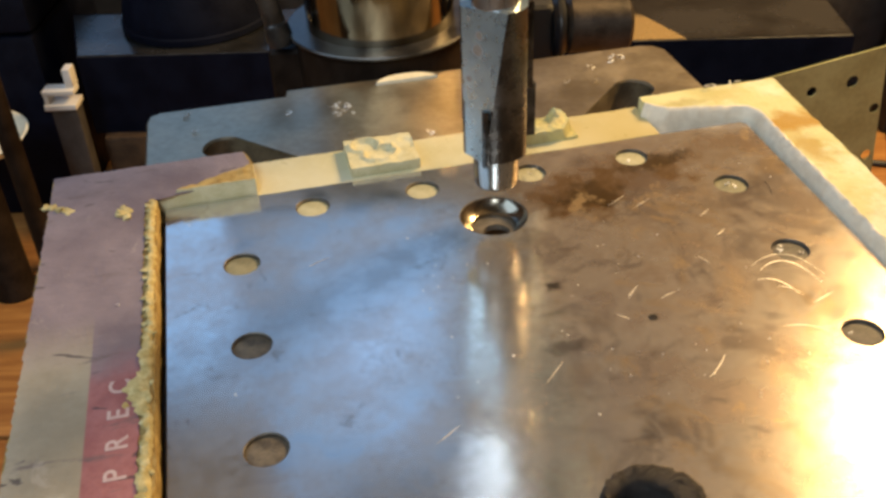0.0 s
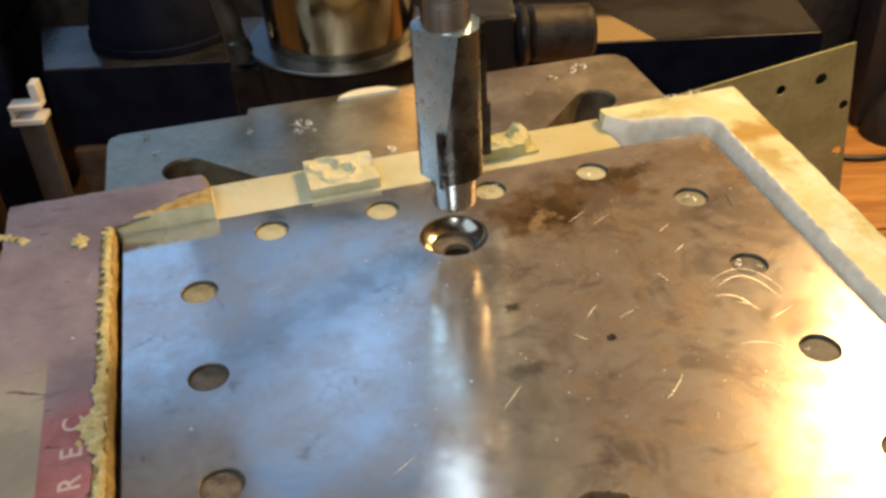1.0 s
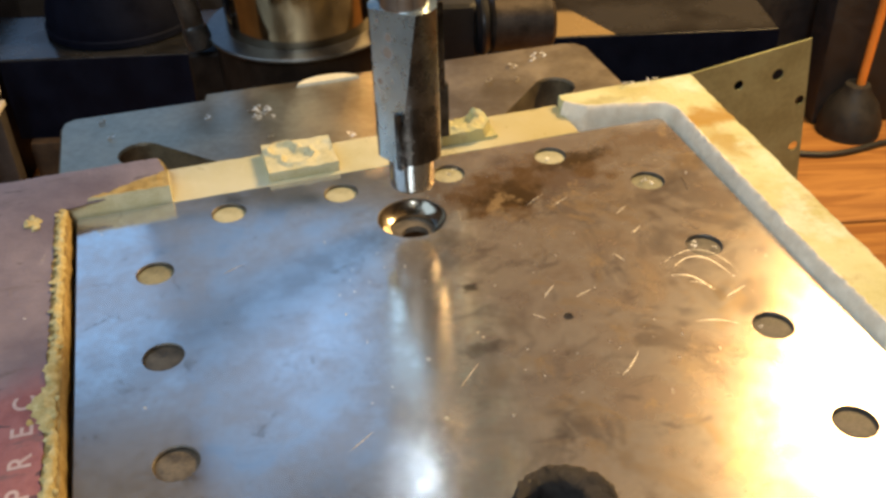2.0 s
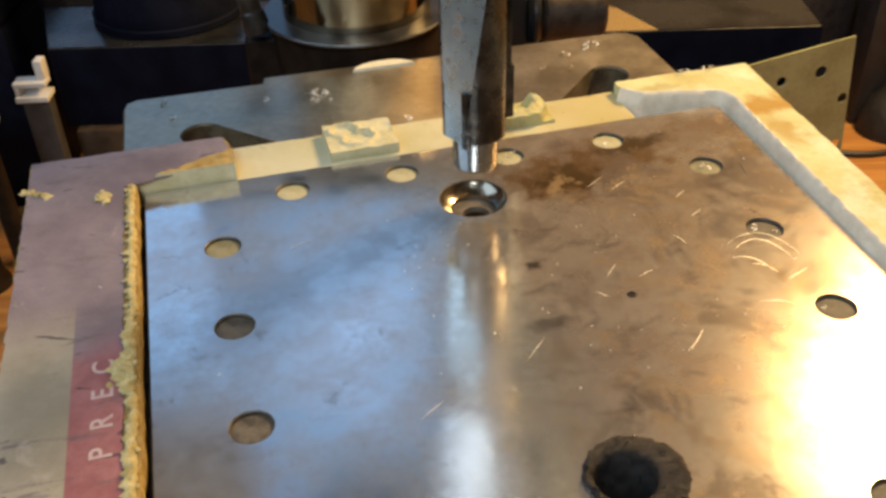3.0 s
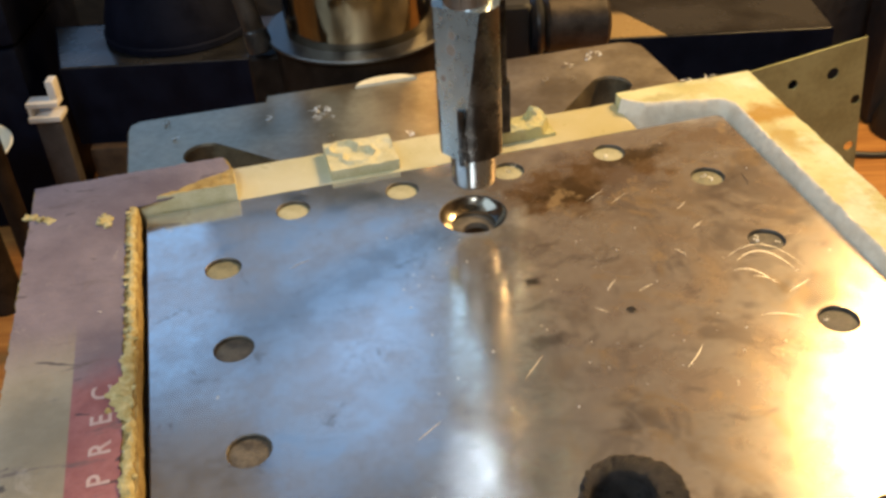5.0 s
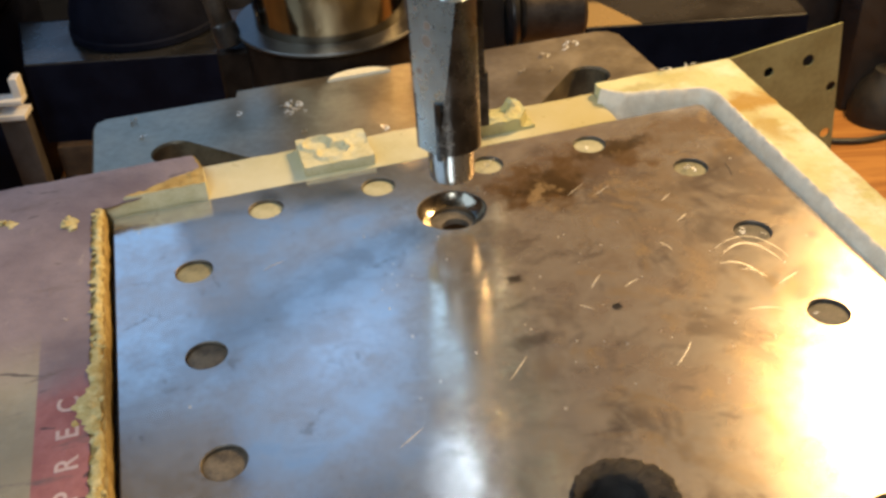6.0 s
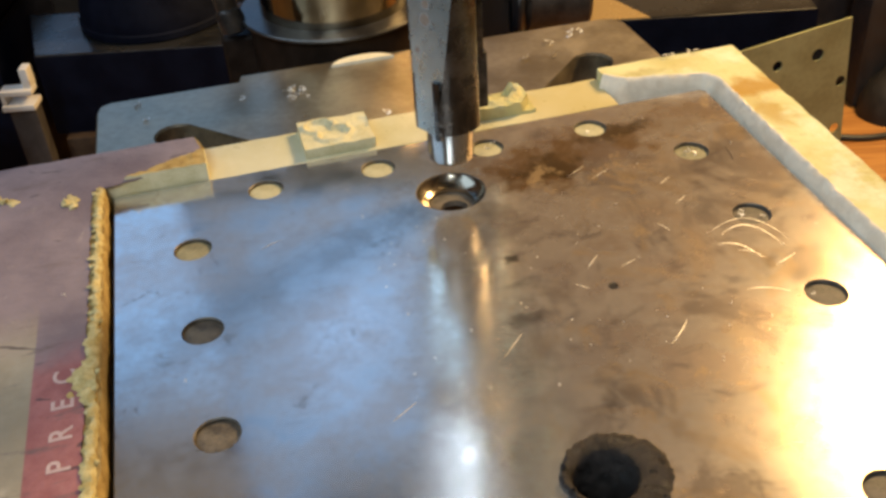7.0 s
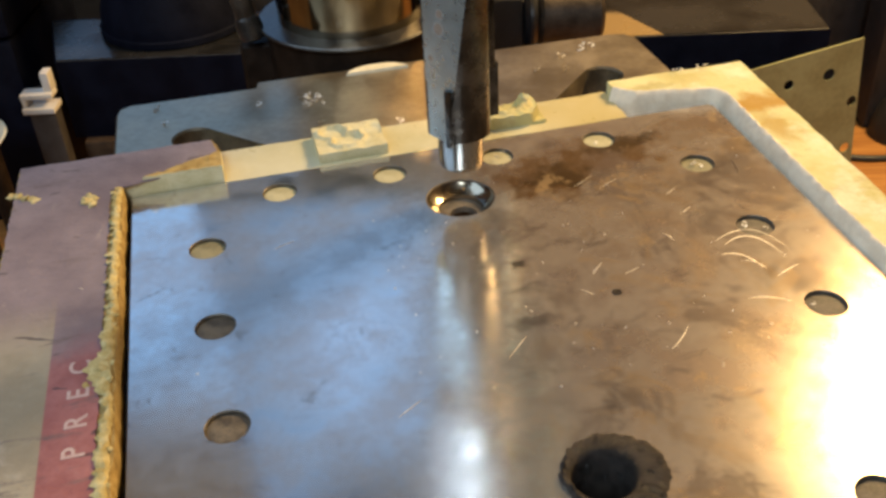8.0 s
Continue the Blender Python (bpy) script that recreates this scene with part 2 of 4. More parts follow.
def board_wood():
    n = Nodes("yellow_fibreboard")
    big, mid, fine = n.noise(30, 5), n.noise(120, 5, 0.7), n.noise(700, 3, 0.7)
    col = n.mix(n.span(big, 0.35, 0.65), (0.48, 0.42, 0.17), (0.63, 0.59, 0.32))
    col = n.mix(n.math("MULTIPLY", n.span(mid, 0.5, 0.72), 0.5), col, (0.34, 0.21, 0.08))
    pale = n.span(n.noise(38, 5, 0.65), 0.46, 0.64)
    col = n.mix(n.math("MULTIPLY", pale, 0.8), col, (0.68, 0.69, 0.51))
    olive = n.math("MAXIMUM", n.spot(0.078, 0.0425, 0.013, 0.004, 0.5, 200), n.spot(-0.022, 0.0455, 0.006, 0.003, 0.6, 300))
    col = n.mix(n.math("MULTIPLY", olive, 0.6), col, (0.36, 0.31, 0.12))
    burn = n.math("MAXIMUM", n.spot(0.108, 0.021, 0.014, 0.009, 0.6, 120), n.math("MULTIPLY", n.spot(0.104, 0.004, 0.006, 0.016, 0.7, 120), 0.6))
    col = n.mix(n.math("MULTIPLY", burn, 0.9), col, (0.38, 0.205, 0.030))
    return n.done(col, 0.8, 0.0, n.math("ADD", n.math("MULTIPLY", mid, 0.5), fine), 0.5, 0.0006, 0.25)


def milled_face():
    n = Nodes("smooth_milled_composite")
    big, mid, fine = n.noise(26, 5), n.noise(110, 5, 0.7), n.noise(700, 3, 0.7)
    col = n.mix(n.span(big, 0.35, 0.65), (0.50, 0.45, 0.25), (0.60, 0.56, 0.38))
    col = n.mix(n.math("MULTIPLY", n.span(mid, 0.52, 0.70), 0.35), col, (0.66, 0.63, 0.48))
    warm = n.span(n.math("ADD", n.axis(0), n.math("MULTIPLY", n.math("SUBTRACT", big, 0.5), 0.05)), 0.022, 0.050)
    col = n.mix(n.math("MULTIPLY", warm, 0.6), col, (0.50, 0.38, 0.13))
    return n.done(col, n.span(mid, 0.3, 0.7, 0.26, 0.40), 0.0, fine, 0.15, 0.0003, 0.6)


def dusty_wood():
    n = Nodes("dusty_cut_edge")
    mid, fine = n.noise(150, 5, 0.7), n.noise(900, 3, 0.7)
    col = n.mix(n.span(mid, 0.35, 0.65), (0.70, 0.60, 0.45), (0.83, 0.74, 0.58))
    return n.done(col, 0.85, 0.0, fine, 0.5, 0.0005, 0.2)


def paper_face():
    n = Nodes("stained_printed_paper")
    big, mid, fine = n.noise(28, 6, 0.65), n.noise(110, 6, 0.7), n.noise(800, 3)
    tan = n.mix(n.span(big, 0.35, 0.65), (0.27, 0.225, 0.16), (0.39, 0.335, 0.25))
    red = n.mix(n.span(mid, 0.35, 0.65), (0.27, 0.10, 0.098), (0.36, 0.15, 0.145))
    grey = n.mix(n.span(big, 0.3, 0.7), (0.138, 0.108, 0.128), (0.245, 0.200, 0.222))
    x, y = n.axis(0), n.math("ADD", n.axis(1), n.math("MULTIPLY", n.math("SUBTRACT", big, 0.5), 0.03))
    # towards the back both fade to purple-grey, a bluish light tint in the colour
    tan = n.mix(n.span(y, -0.046, -0.018), tan, grey)
    red = n.mix(n.span(y, -0.052, -0.038), red, grey)
    col = n.mix(n.span(x, -0.1118, -0.1112), tan, red)
    scuff = n.span(n.noise(1.0, 5, 0.7, n.stretch(45, 170, 60)), 0.57, 0.70)
    col = n.mix(n.math("MULTIPLY", scuff, 0.75), col, (0.13, 0.10, 0.10))
    pale = n.span(n.noise(75, 6, 0.75, distortion=1), 0.60, 0.72)
    col = n.mix(n.math("MULTIPLY", pale, 0.35), col, (0.50, 0.43, 0.36))
    # dents shown by dark streaks of colour alone
    dent = n.span(n.noise(1.0, 3, 0.6, n.stretch(70, 190, 60, 6), 0.8), 0.66, 0.72)
    col = n.mix(n.math("MULTIPLY", dent, 0.8), col, (0.055, 0.045, 0.05))
    return n.done(col, 0.62, 0.0, n.math("ADD", mid, n.math("MULTIPLY", fine, 0.3)), 0.6, 0.0010, 0.3)


def bench_wood():
    n = Nodes("orange_bench_wood")
    grain = n.noise(1.0, 6, 0.65, n.stretch(6, 60, 60), 1.2)
    big = n.noise(5, 4)
    col = n.mix(n.span(grain, 0.35, 0.68), (0.24, 0.095, 0.024), (0.42, 0.20, 0.055))
    col = n.mix(n.math("MULTIPLY", n.span(big, 0.45, 0.7), 0.5), col, (0.15, 0.06, 0.02))
    return n.done(col, 0.55, 0.0, grain, 0.3, 0.001, 0.4)


def brushed(name, color, rough, turn_scale=(60, 60, 900), metal=1.0):
    n = Nodes(name)
    lines, big = n.noise(1.0, 4, 0.6, n.stretch(*turn_scale)), n.noise(60, 5)
    c = n.mix(n.span(big, 0.35, 0.65), [v * 0.8 for v in color], color)
    return n.done(c, n.span(lines, 0.3, 0.7, rough * 0.8, rough * 1.3), metal, lines, 0.12, 0.0003)


def cutter_steel():
    n = Nodes("pale_tool_steel")
    big, mid = n.noise(90, 5), n.noise(350, 5, 0.7)
    col = n.mix(n.span(big, 0.35, 0.65), (0.46, 0.56, 0.60), (0.55, 0.66, 0.70))
    wobble = n.math("MULTIPLY", n.math("SUBTRACT", mid, 0.5), 0.0007)
    rust = 0.0
    for x, z, w in ((-0.0045, 0.0470, 0.0013), (-0.0048, 0.0430, 0.0018), (-0.0072, 0.0345, 0.0009), (-0.0070, 0.0510, 0.0006)):
        dx = n.math("SUBTRACT", n.axis(0), x)
        dz = n.math("MULTIPLY", n.math("SUBTRACT", n.axis(2), z), 0.7)
        d = n.math("SQRT", n.math("ADD", n.math("MULTIPLY", dx, dx), n.math("MULTIPLY", dz, dz)))
        rust = n.math("MAXIMUM", rust, n.span(n.math("ADD", d, wobble), w, w * 0.45))
    col = n.mix(n.math("MULTIPLY", rust, 0.8), col, (0.20, 0.10, 0.035))
    return n.done(col, n.span(mid, 0.3, 0.7, 0.24, 0.36), n.span(rust, 0, 1, 0.88, 0.1), mid, 0.04, 0.0001)


STEEL = plate_metal()
WOOD = board_wood()
DUST = dusty_wood()
MILLED = milled_face()
REMNANT = simple("scraped_composite_face", (0.47, 0.42, 0.23), (0.62, 0.57, 0.37), 130, (0.5, 0.7), 0, 0.3, 0.0003, 0.35)
PAPER = paper_face()
BENCH_WOOD = bench_wood()
CUTTER = cutter_steel()
DARK_FILL = simple("dark_brown_fill", (0.045, 0.036, 0.027), (0.15, 0.12, 0.085), 220, (0.5, 0.7), 0, 0.5)
OLD_WOOD = simple("greyed_oily_wood", (0.14, 0.125, 0.068), (0.27, 0.24, 0.14), 150, (0.6, 0.8), 0, 0.4)
DARK_WOOD = simple("dark_stained_wood", (0.035, 0.020, 0.010), (0.085, 0.048, 0.022), 60, (0.55, 0.7), 0, 0.4)
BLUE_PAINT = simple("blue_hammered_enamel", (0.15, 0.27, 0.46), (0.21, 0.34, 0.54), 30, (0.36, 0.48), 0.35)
NAVY = simple("blue_black_paint", (0.0022, 0.003, 0.008), (0.005, 0.0065, 0.015), 50, (0.5, 0.65), 0, 0.2, 0.0003, 0.10)
FIBRE = simple("torn_yellow_fibre", (0.42, 0.32, 0.12), (0.66, 0.56, 0.29), 330, (0.8, 0.9), 0, 0.6, 0.0008, 0.2)
TORN = simple("torn_brown_composite", (0.26, 0.165, 0.05), (0.46, 0.33, 0.13), 240, (0.7, 0.85), 0, 0.6, 0.0008, 0.2)
PALE_PLUG = simple("pale_dusty_composite", (0.33, 0.30, 0.17), (0.47, 0.43, 0.27), 160, (0.6, 0.8), 0, 0.4)
PRINT = simple("pale_print", (0.46, 0.31, 0.28), (0.58, 0.43, 0.40), 300, (0.6, 0.7))
IRON = simple("machined_cast_iron", (0.31, 0.255, 0.18), (0.46, 0.39, 0.29), 40, (0.30, 0.44), 0.85, 0.2)
SLOT_WALL = simple("darkened_brown_iron", (0.07, 0.052, 0.03), (0.15, 0.115, 0.065), 120, (0.45, 0.6), 0.3, 0.3)
RIM_IRON = simple("oily_bare_iron", (0.055, 0.052, 0.050), (0.12, 0.115, 0.11), 60, (0.28, 0.42), 0.8, 0.2)
CHROME = brushed("turned_chrome", (0.88, 0.88, 0.88), 0.20)
COLUMN = brushed("polished_column", (0.40, 0.35, 0.26), 0.11, (90, 90, 12))
PILOT = brushed("ground_steel", (0.36, 0.37, 0.37), 0.24, (200, 200, 60))
CUT_STEEL = brushed("oily_cut_steel", (0.36, 0.31, 0.24), 0.20, (90, 90, 90))
SHANK = brushed("bare_bright_steel", (0.82, 0.83, 0.84), 0.22, (60, 60, 200))
DARK_STEEL = simple("dark_blade_steel", (0.05, 0.05, 0.05), (0.14, 0.13, 0.12), 200, (0.3, 0.45), 1.0)


def beam_top():
    n = Nodes("worn_black_top_gold_reflection")
    big, fine = n.noise(14, 5), n.noise(160, 4, 0.7)
    col = n.mix(n.span(big, 0.35, 0.65), (0.045, 0.043, 0.042), (0.13, 0.127, 0.125))
    x, y = n.axis(0), n.math("ADD", n.axis(1), n.math("MULTIPLY", n.math("SUBTRACT", n.noise(60, 4), 0.5), 0.014))
    slant = n.math("ADD", x, n.math("MULTIPLY", n.axis(1), 0.55))
    # a warm slanted reflection, painted in as a gold patch
    bare = n.math("MULTIPLY", n.math("MULTIPLY", n.span(slant, 0.1480, 0.1465), n.span(x, 0.085, 0.105)), n.span(y, 0.052, 0.036))
    scuff = n.span(n.noise(1.0, 5, 0.7, n.stretch(30, 160, 60, 12)), 0.60, 0.70)
    col = n.mix(n.math("MULTIPLY", scuff, 0.35), col, (0.30, 0.25, 0.19))
    col = n.mix(bare, col, (0.36, 0.24, 0.10))
    return n.done(col, n.span(big, 0.3, 0.7, 0.16, 0.30), n.span(bare, 0, 1, 0.85, 0.25), fine, 0.15, 0.0004)


BEAM_TOP = beam_top()
BLACK = simple("black_paint", (0.008, 0.009, 0.012), (0.018, 0.019, 0.024), 40, (0.30, 0.45), 0, 0.2)
BLACK_MATT = simple("black_casting", (0.010, 0.010, 0.011), (0.022, 0.020, 0.020), 120, (0.5, 0.7), 0, 0.5)
SOOTY_BROWN = simple("oily_brown_casting", (0.009, 0.005, 0.003), (0.022, 0.013, 0.008), 90, (0.5, 0.65), 0.0, 0.15, 0.0004, 0.15)
BROWN_IRON = simple("oily_dark_iron", (0.030, 0.022, 0.016), (0.075, 0.055, 0.04), 90, (0.35, 0.55), 0.4)
CRUST_SHADE = simple("dark_crust_and_shade", (0.008, 0.006, 0.005), (0.045, 0.034, 0.027), 400, (0.25, 0.6), 0.2, 0.8, 0.0008)
SHADED_PLASTIC = simple("shaded_cream_plastic", (0.035, 0.029, 0.026), (0.065, 0.056, 0.050), 60, (0.45, 0.6))
HOLE_WALL = simple("darkened_drilled_steel", (0.06, 0.05, 0.04), (0.16, 0.14, 0.11), 200, (0.45, 0.6), 0.6)
LUG = simple("dusty_cream_paint", (0.62, 0.57, 0.42), (0.74, 0.69, 0.54), 200, (0.5, 0.7))
CREAM = simple("cream_plastic", (0.62, 0.57, 0.50), (0.74, 0.70, 0.64), 50, (0.4, 0.5))
SHEET = simple("dull_grey_green_sheet", (0.27, 0.275, 0.13), (0.40, 0.40, 0.20), 30, (0.5, 0.7), 0.3, 0.2)
ORANGE = simple("orange_plastic", (0.70, 0.22, 0.03), (0.80, 0.28, 0.05), 60, (0.35, 0.45))
CHIP = simple("bright_swarf", (0.78, 0.77, 0.75), (0.92, 0.92, 0.90), 900, (0.35, 0.5), 0.15)
LAND = simple("dark_tool_steel", (0.040, 0.036, 0.033), (0.15, 0.135, 0.12), 110, (0.18, 0.34), 1.0, 0.15)
SCRATCH = simple("bright_scratch", (0.46, 0.42, 0.36), (0.80, 0.76, 0.70), 1500, (0.4, 0.5), 0.6)
WALL = simple("dark_workshop_wall", (0.11, 0.08, 0.055), (0.19, 0.14, 0.10), 3, (0.8, 0.9), 0, 0.3, 0.002)
PLASTER = simple("old_ceiling_paint", (0.42, 0.37, 0.30), (0.52, 0.47, 0.40), 2.5, (0.85, 0.95))
CABLE = simple("black_rubber", (0.012, 0.012, 0.012), (0.02, 0.02, 0.02), 200, (0.5, 0.6))

# ---------------------------------------------------------------- room


def wall_piece(name, x0, x1, y0, y1, z0, z1, material, label="", category="wall"):
    return solid(name, block(x0, x1, y0, y1, z0, z1), material, Matrix(), label, category, kind="structure", smooth=0)


def room():
    t = 0.1
    wall_piece("floor", ROOM_X0 - t, ROOM_X1 + t, ROOM_Y0 - t, ROOM_Y1 + t, -t, 0, BENCH_WOOD, "dark wooden workshop floor", "floor")
    wall_piece("ceiling", ROOM_X0 - t, ROOM_X1 + t, ROOM_Y0 - t, ROOM_Y1 + t, ROOM_TOP, ROOM_TOP + t, PLASTER, "dim painted workshop ceiling", "ceiling")
    wall_piece("wall_east", ROOM_X1, ROOM_X1 + t, ROOM_Y0, ROOM_Y1, 0, ROOM_TOP, WALL, "dark brown workshop wall")
    wall_piece("wall_south", ROOM_X0 - t, ROOM_X1 + t, ROOM_Y0 - t, ROOM_Y0, 0, ROOM_TOP, WALL, "dark brown workshop wall")
    # a wall with one window
    def window_wall(name, m, half, x0, x1, z0, z1, label):
        bm = bmesh.new()
        block(-half, x0, 0, t, 0, ROOM_TOP, bm=bm)
        block(x1, half, 0, t, 0, ROOM_TOP, bm=bm)
        block(x0, x1, 0, t, 0, z0, bm=bm)
        block(x0, x1, 0, t, z1, ROOM_TOP, bm=bm)
        solid(name, bm, WALL, m, label, "wall", kind="structure", smooth=0)

    mid = (ROOM_X0 + ROOM_X1) / 2
    window_wall("wall_north", pose(mid, ROOM_Y1, 0), (ROOM_X1 - ROOM_X0) / 2 + t, -0.85 - mid, 0.03 - mid, 1.25, 2.30, "dark brown workshop wall with a tall window")
    mid = (ROOM_Y0 + ROOM_Y1) / 2
    window_wall("wall_west", pose(ROOM_X0, mid, 0, 0, 0, 90), (ROOM_Y1 - ROOM_Y0) / 2, -0.65 - mid, 0.45 - mid, 1.505, 2.555, "dark brown workshop wall with a window")


def bench():
    top = thing("workbench", Matrix.Translation((0, 0.3, 0)), "worn orange-brown wooden workbench with plank top", "workbench")
    widths = [0.17] * 6
    y = -0.40
    for w in widths:
        part("plank", block(-0.85, 0.95, y + 0.001, y + w - 0.001, BENCH - 0.035, BENCH, 0.002), BENCH_WOOD, top)
        y += w
    for x in (-0.8, 0.9):
        for yy in (-0.36, 0.56):
            part("leg", block(x - 0.04, x + 0.04, yy - 0.04, yy + 0.04, 0, BENCH - 0.035, 0.003), BENCH_WOOD, top)


# ---------------------------------------------------------------- drill press


def drill_press():
    cx, cy = -0.0142, 0.3890
    press = thing("drill_press", Matrix.Translation((cx, cy, BENCH)), "bench drill press with polished column and slotted iron table", "drill press")
    local = press.matrix_world.inverted()

    def add(name, bm, mat, label="", parent=press, smooth=35):
        bm.transform(local)
        return part(name, bm, mat, parent, label, smooth=smooth)

    base = block(cx - 0.11, cx + 0.11, cy - 0.20, cy + 0.10, BENCH, BENCH + 0.035, 0.008)
    add("base", base, BLACK_MATT, "black cast base")
    bm = lathe([(0.0310, BENCH + 0.03), (0.0310, 1.36)], 64, x=cx, y=cy)
    add("column", bm, COLUMN, "polished steel column")
    bm = lathe([(0.0314, 0.905), (0.0364, 0.905), (0.0364, 0.990), (0.0358, 0.9985), (0.0314, 0.9994)], 64, x=cx, y=cy)
    collar = add("collar", bm, SOOTY_BROWN, "dark iron table clamp collar")
    bm = lathe([(0.0314, 0.9996), (0.0390, 0.9996), (0.0394, 1.0000), (0.0394, 1.0007), (0.0390, 1.0012), (0.0314, 1.0016)], 64, x=cx, y=cy)
    add("collar_rim", bm, RIM_IRON, "bare machined rim", collar)
    # clamp lever beside the collar
    lever = add("clamp_lever", rod((-0.0562, 0.378, 1.003), (-0.068, 0.386, 1.060), 0.0044, r2=0.0040), BROWN_IRON, "brown steel clamp lever")
    bm = lathe([(0.0030, -0.0055), (0.0052, -0.0045), (0.0056, 0.0), (0.0050, 0.0040), (0.0040, 0.0050)], 24)
    bm.transform(Matrix.Translation((-0.0557, 0.3775, 1.001)) @ pose(0, 0, 0, -8, -11, 0))
    add("lever_hub", bm, RIM_IRON, "dark rounded lever hub", lever)
    add("lever_boss", block(-0.062, -0.045, 0.378, 0.400, 0.965, 0.9935, 0.004, 3), SOOTY_BROWN, "", lever)
    # clamp ears and locking knob on the other side
    add("clamp_ear", block(0.036, 0.0600, 0.395, 0.425, 0.965, 1.0015, 0.004, 3), BLACK_MATT)
    bm = rod((0.0595, 0.403, 0.9885), (0.0650, 0.403, 0.9885), 0.0140, 40)
    add("knob_flange", bm, BLACK)
    bm = rod((0.0650, 0.403, 0.9890), (0.0935, 0.405, 0.9875), 0.0122, 40)
    add("locking_knob", bm, BROWN_IRON, "dark steel locking knob")
    # table
    turn = PLATE @ Matrix.Translation((0, 0, TABLE_Z))
    outline = [(-0.103, -0.150), (0.1015, -0.150), (0.1015, 0.106), (0.0985, 0.1105), (0.094, 0.1120), (-0.0505, 0.1150), (-0.0515, 0.1100),
               (-0.0985, 0.1105), (-0.1020, 0.1085), (-0.1030, 0.1040)]

    def slot(ax, ay, bx, by, w):
        a = math.atan2(by - ay, bx - ax)
        pts = [(bx + w * math.cos(a + t), by + w * math.sin(a + t)) for t in np.linspace(-math.pi / 2, math.pi / 2, 12)]
        pts += [(ax + w * math.cos(a + t), ay + w * math.sin(a + t)) for t in np.linspace(math.pi / 2, 3 * math.pi / 2, 12)]
        return pts

    slots = [slot(sx * 0.030, sy * 0.030, sx * 0.0755, sy * (0.0765 if sy > 0 else 0.070), 0.0075) for sx in (-1, 1) for sy in (-1, 1)]
    bm = prism(outline, -0.016, 0.0, [*slots, circle(0, 0, 0.014), circle(0, -0.112, 0.0066, 40)], 0.0008)
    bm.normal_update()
    # edges and slot walls take a darker iron, lamp glint dulled by colour
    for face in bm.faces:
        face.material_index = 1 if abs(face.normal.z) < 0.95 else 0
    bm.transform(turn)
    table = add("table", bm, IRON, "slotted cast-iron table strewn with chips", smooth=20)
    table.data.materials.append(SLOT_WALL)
    arc = [(-0.0045 + 0.0125 * math.cos(t), 0.1068 + 0.0072 * math.sin(t)) for t in np.linspace(radians(12), radians(168), 24)]
    bm = prism(arc, -0.02, 0.0012, chamfer=0.0005)
    bm.transform(turn)
    add("table_lug", bm, LUG, "pale dusty round lug", table)
    arm = block(-0.03, 0.03, 0.04, 0.13, -0.045, -0.0165, 0.006)
    arm.transform(turn)
    add("table_arm", arm, BLACK_MATT)
    # spindle, chuck and head above the work
    sx, sy = 0.0252, 0.2390
    bm = lathe([(0.0066, 1.0795), (0.0110, 1.0800), (0.0123, 1.0815), (0.0126, 1.0840), (0.0126, 1.165), (0.0178, 1.1670), (0.0186, 1.1720), (0.0186, 1.215), (0.0205, 1.220), (0.0210, 1.222), (0.0210, 1.255), (0.014, 1.258)], 64, x=sx, y=sy)
    add("chuck", bm, CHROME, "bright chromed chuck")
    bm = lathe([(0.014, 1.257), (0.014, 1.270), (0.0255, 1.270), (0.0255, 1.36)], 64, x=sx, y=sy)
    add("quill", bm, CHROME, "polished quill")
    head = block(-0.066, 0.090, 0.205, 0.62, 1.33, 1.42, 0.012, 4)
    # unseen blue panel before the column, added for the plate to reflect
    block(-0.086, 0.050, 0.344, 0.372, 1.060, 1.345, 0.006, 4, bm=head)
    add("head", head, BLUE_PAINT, "blue painted belt-drive head with added reflecting front panel")


# ---------------------------------------------------------------- cutter


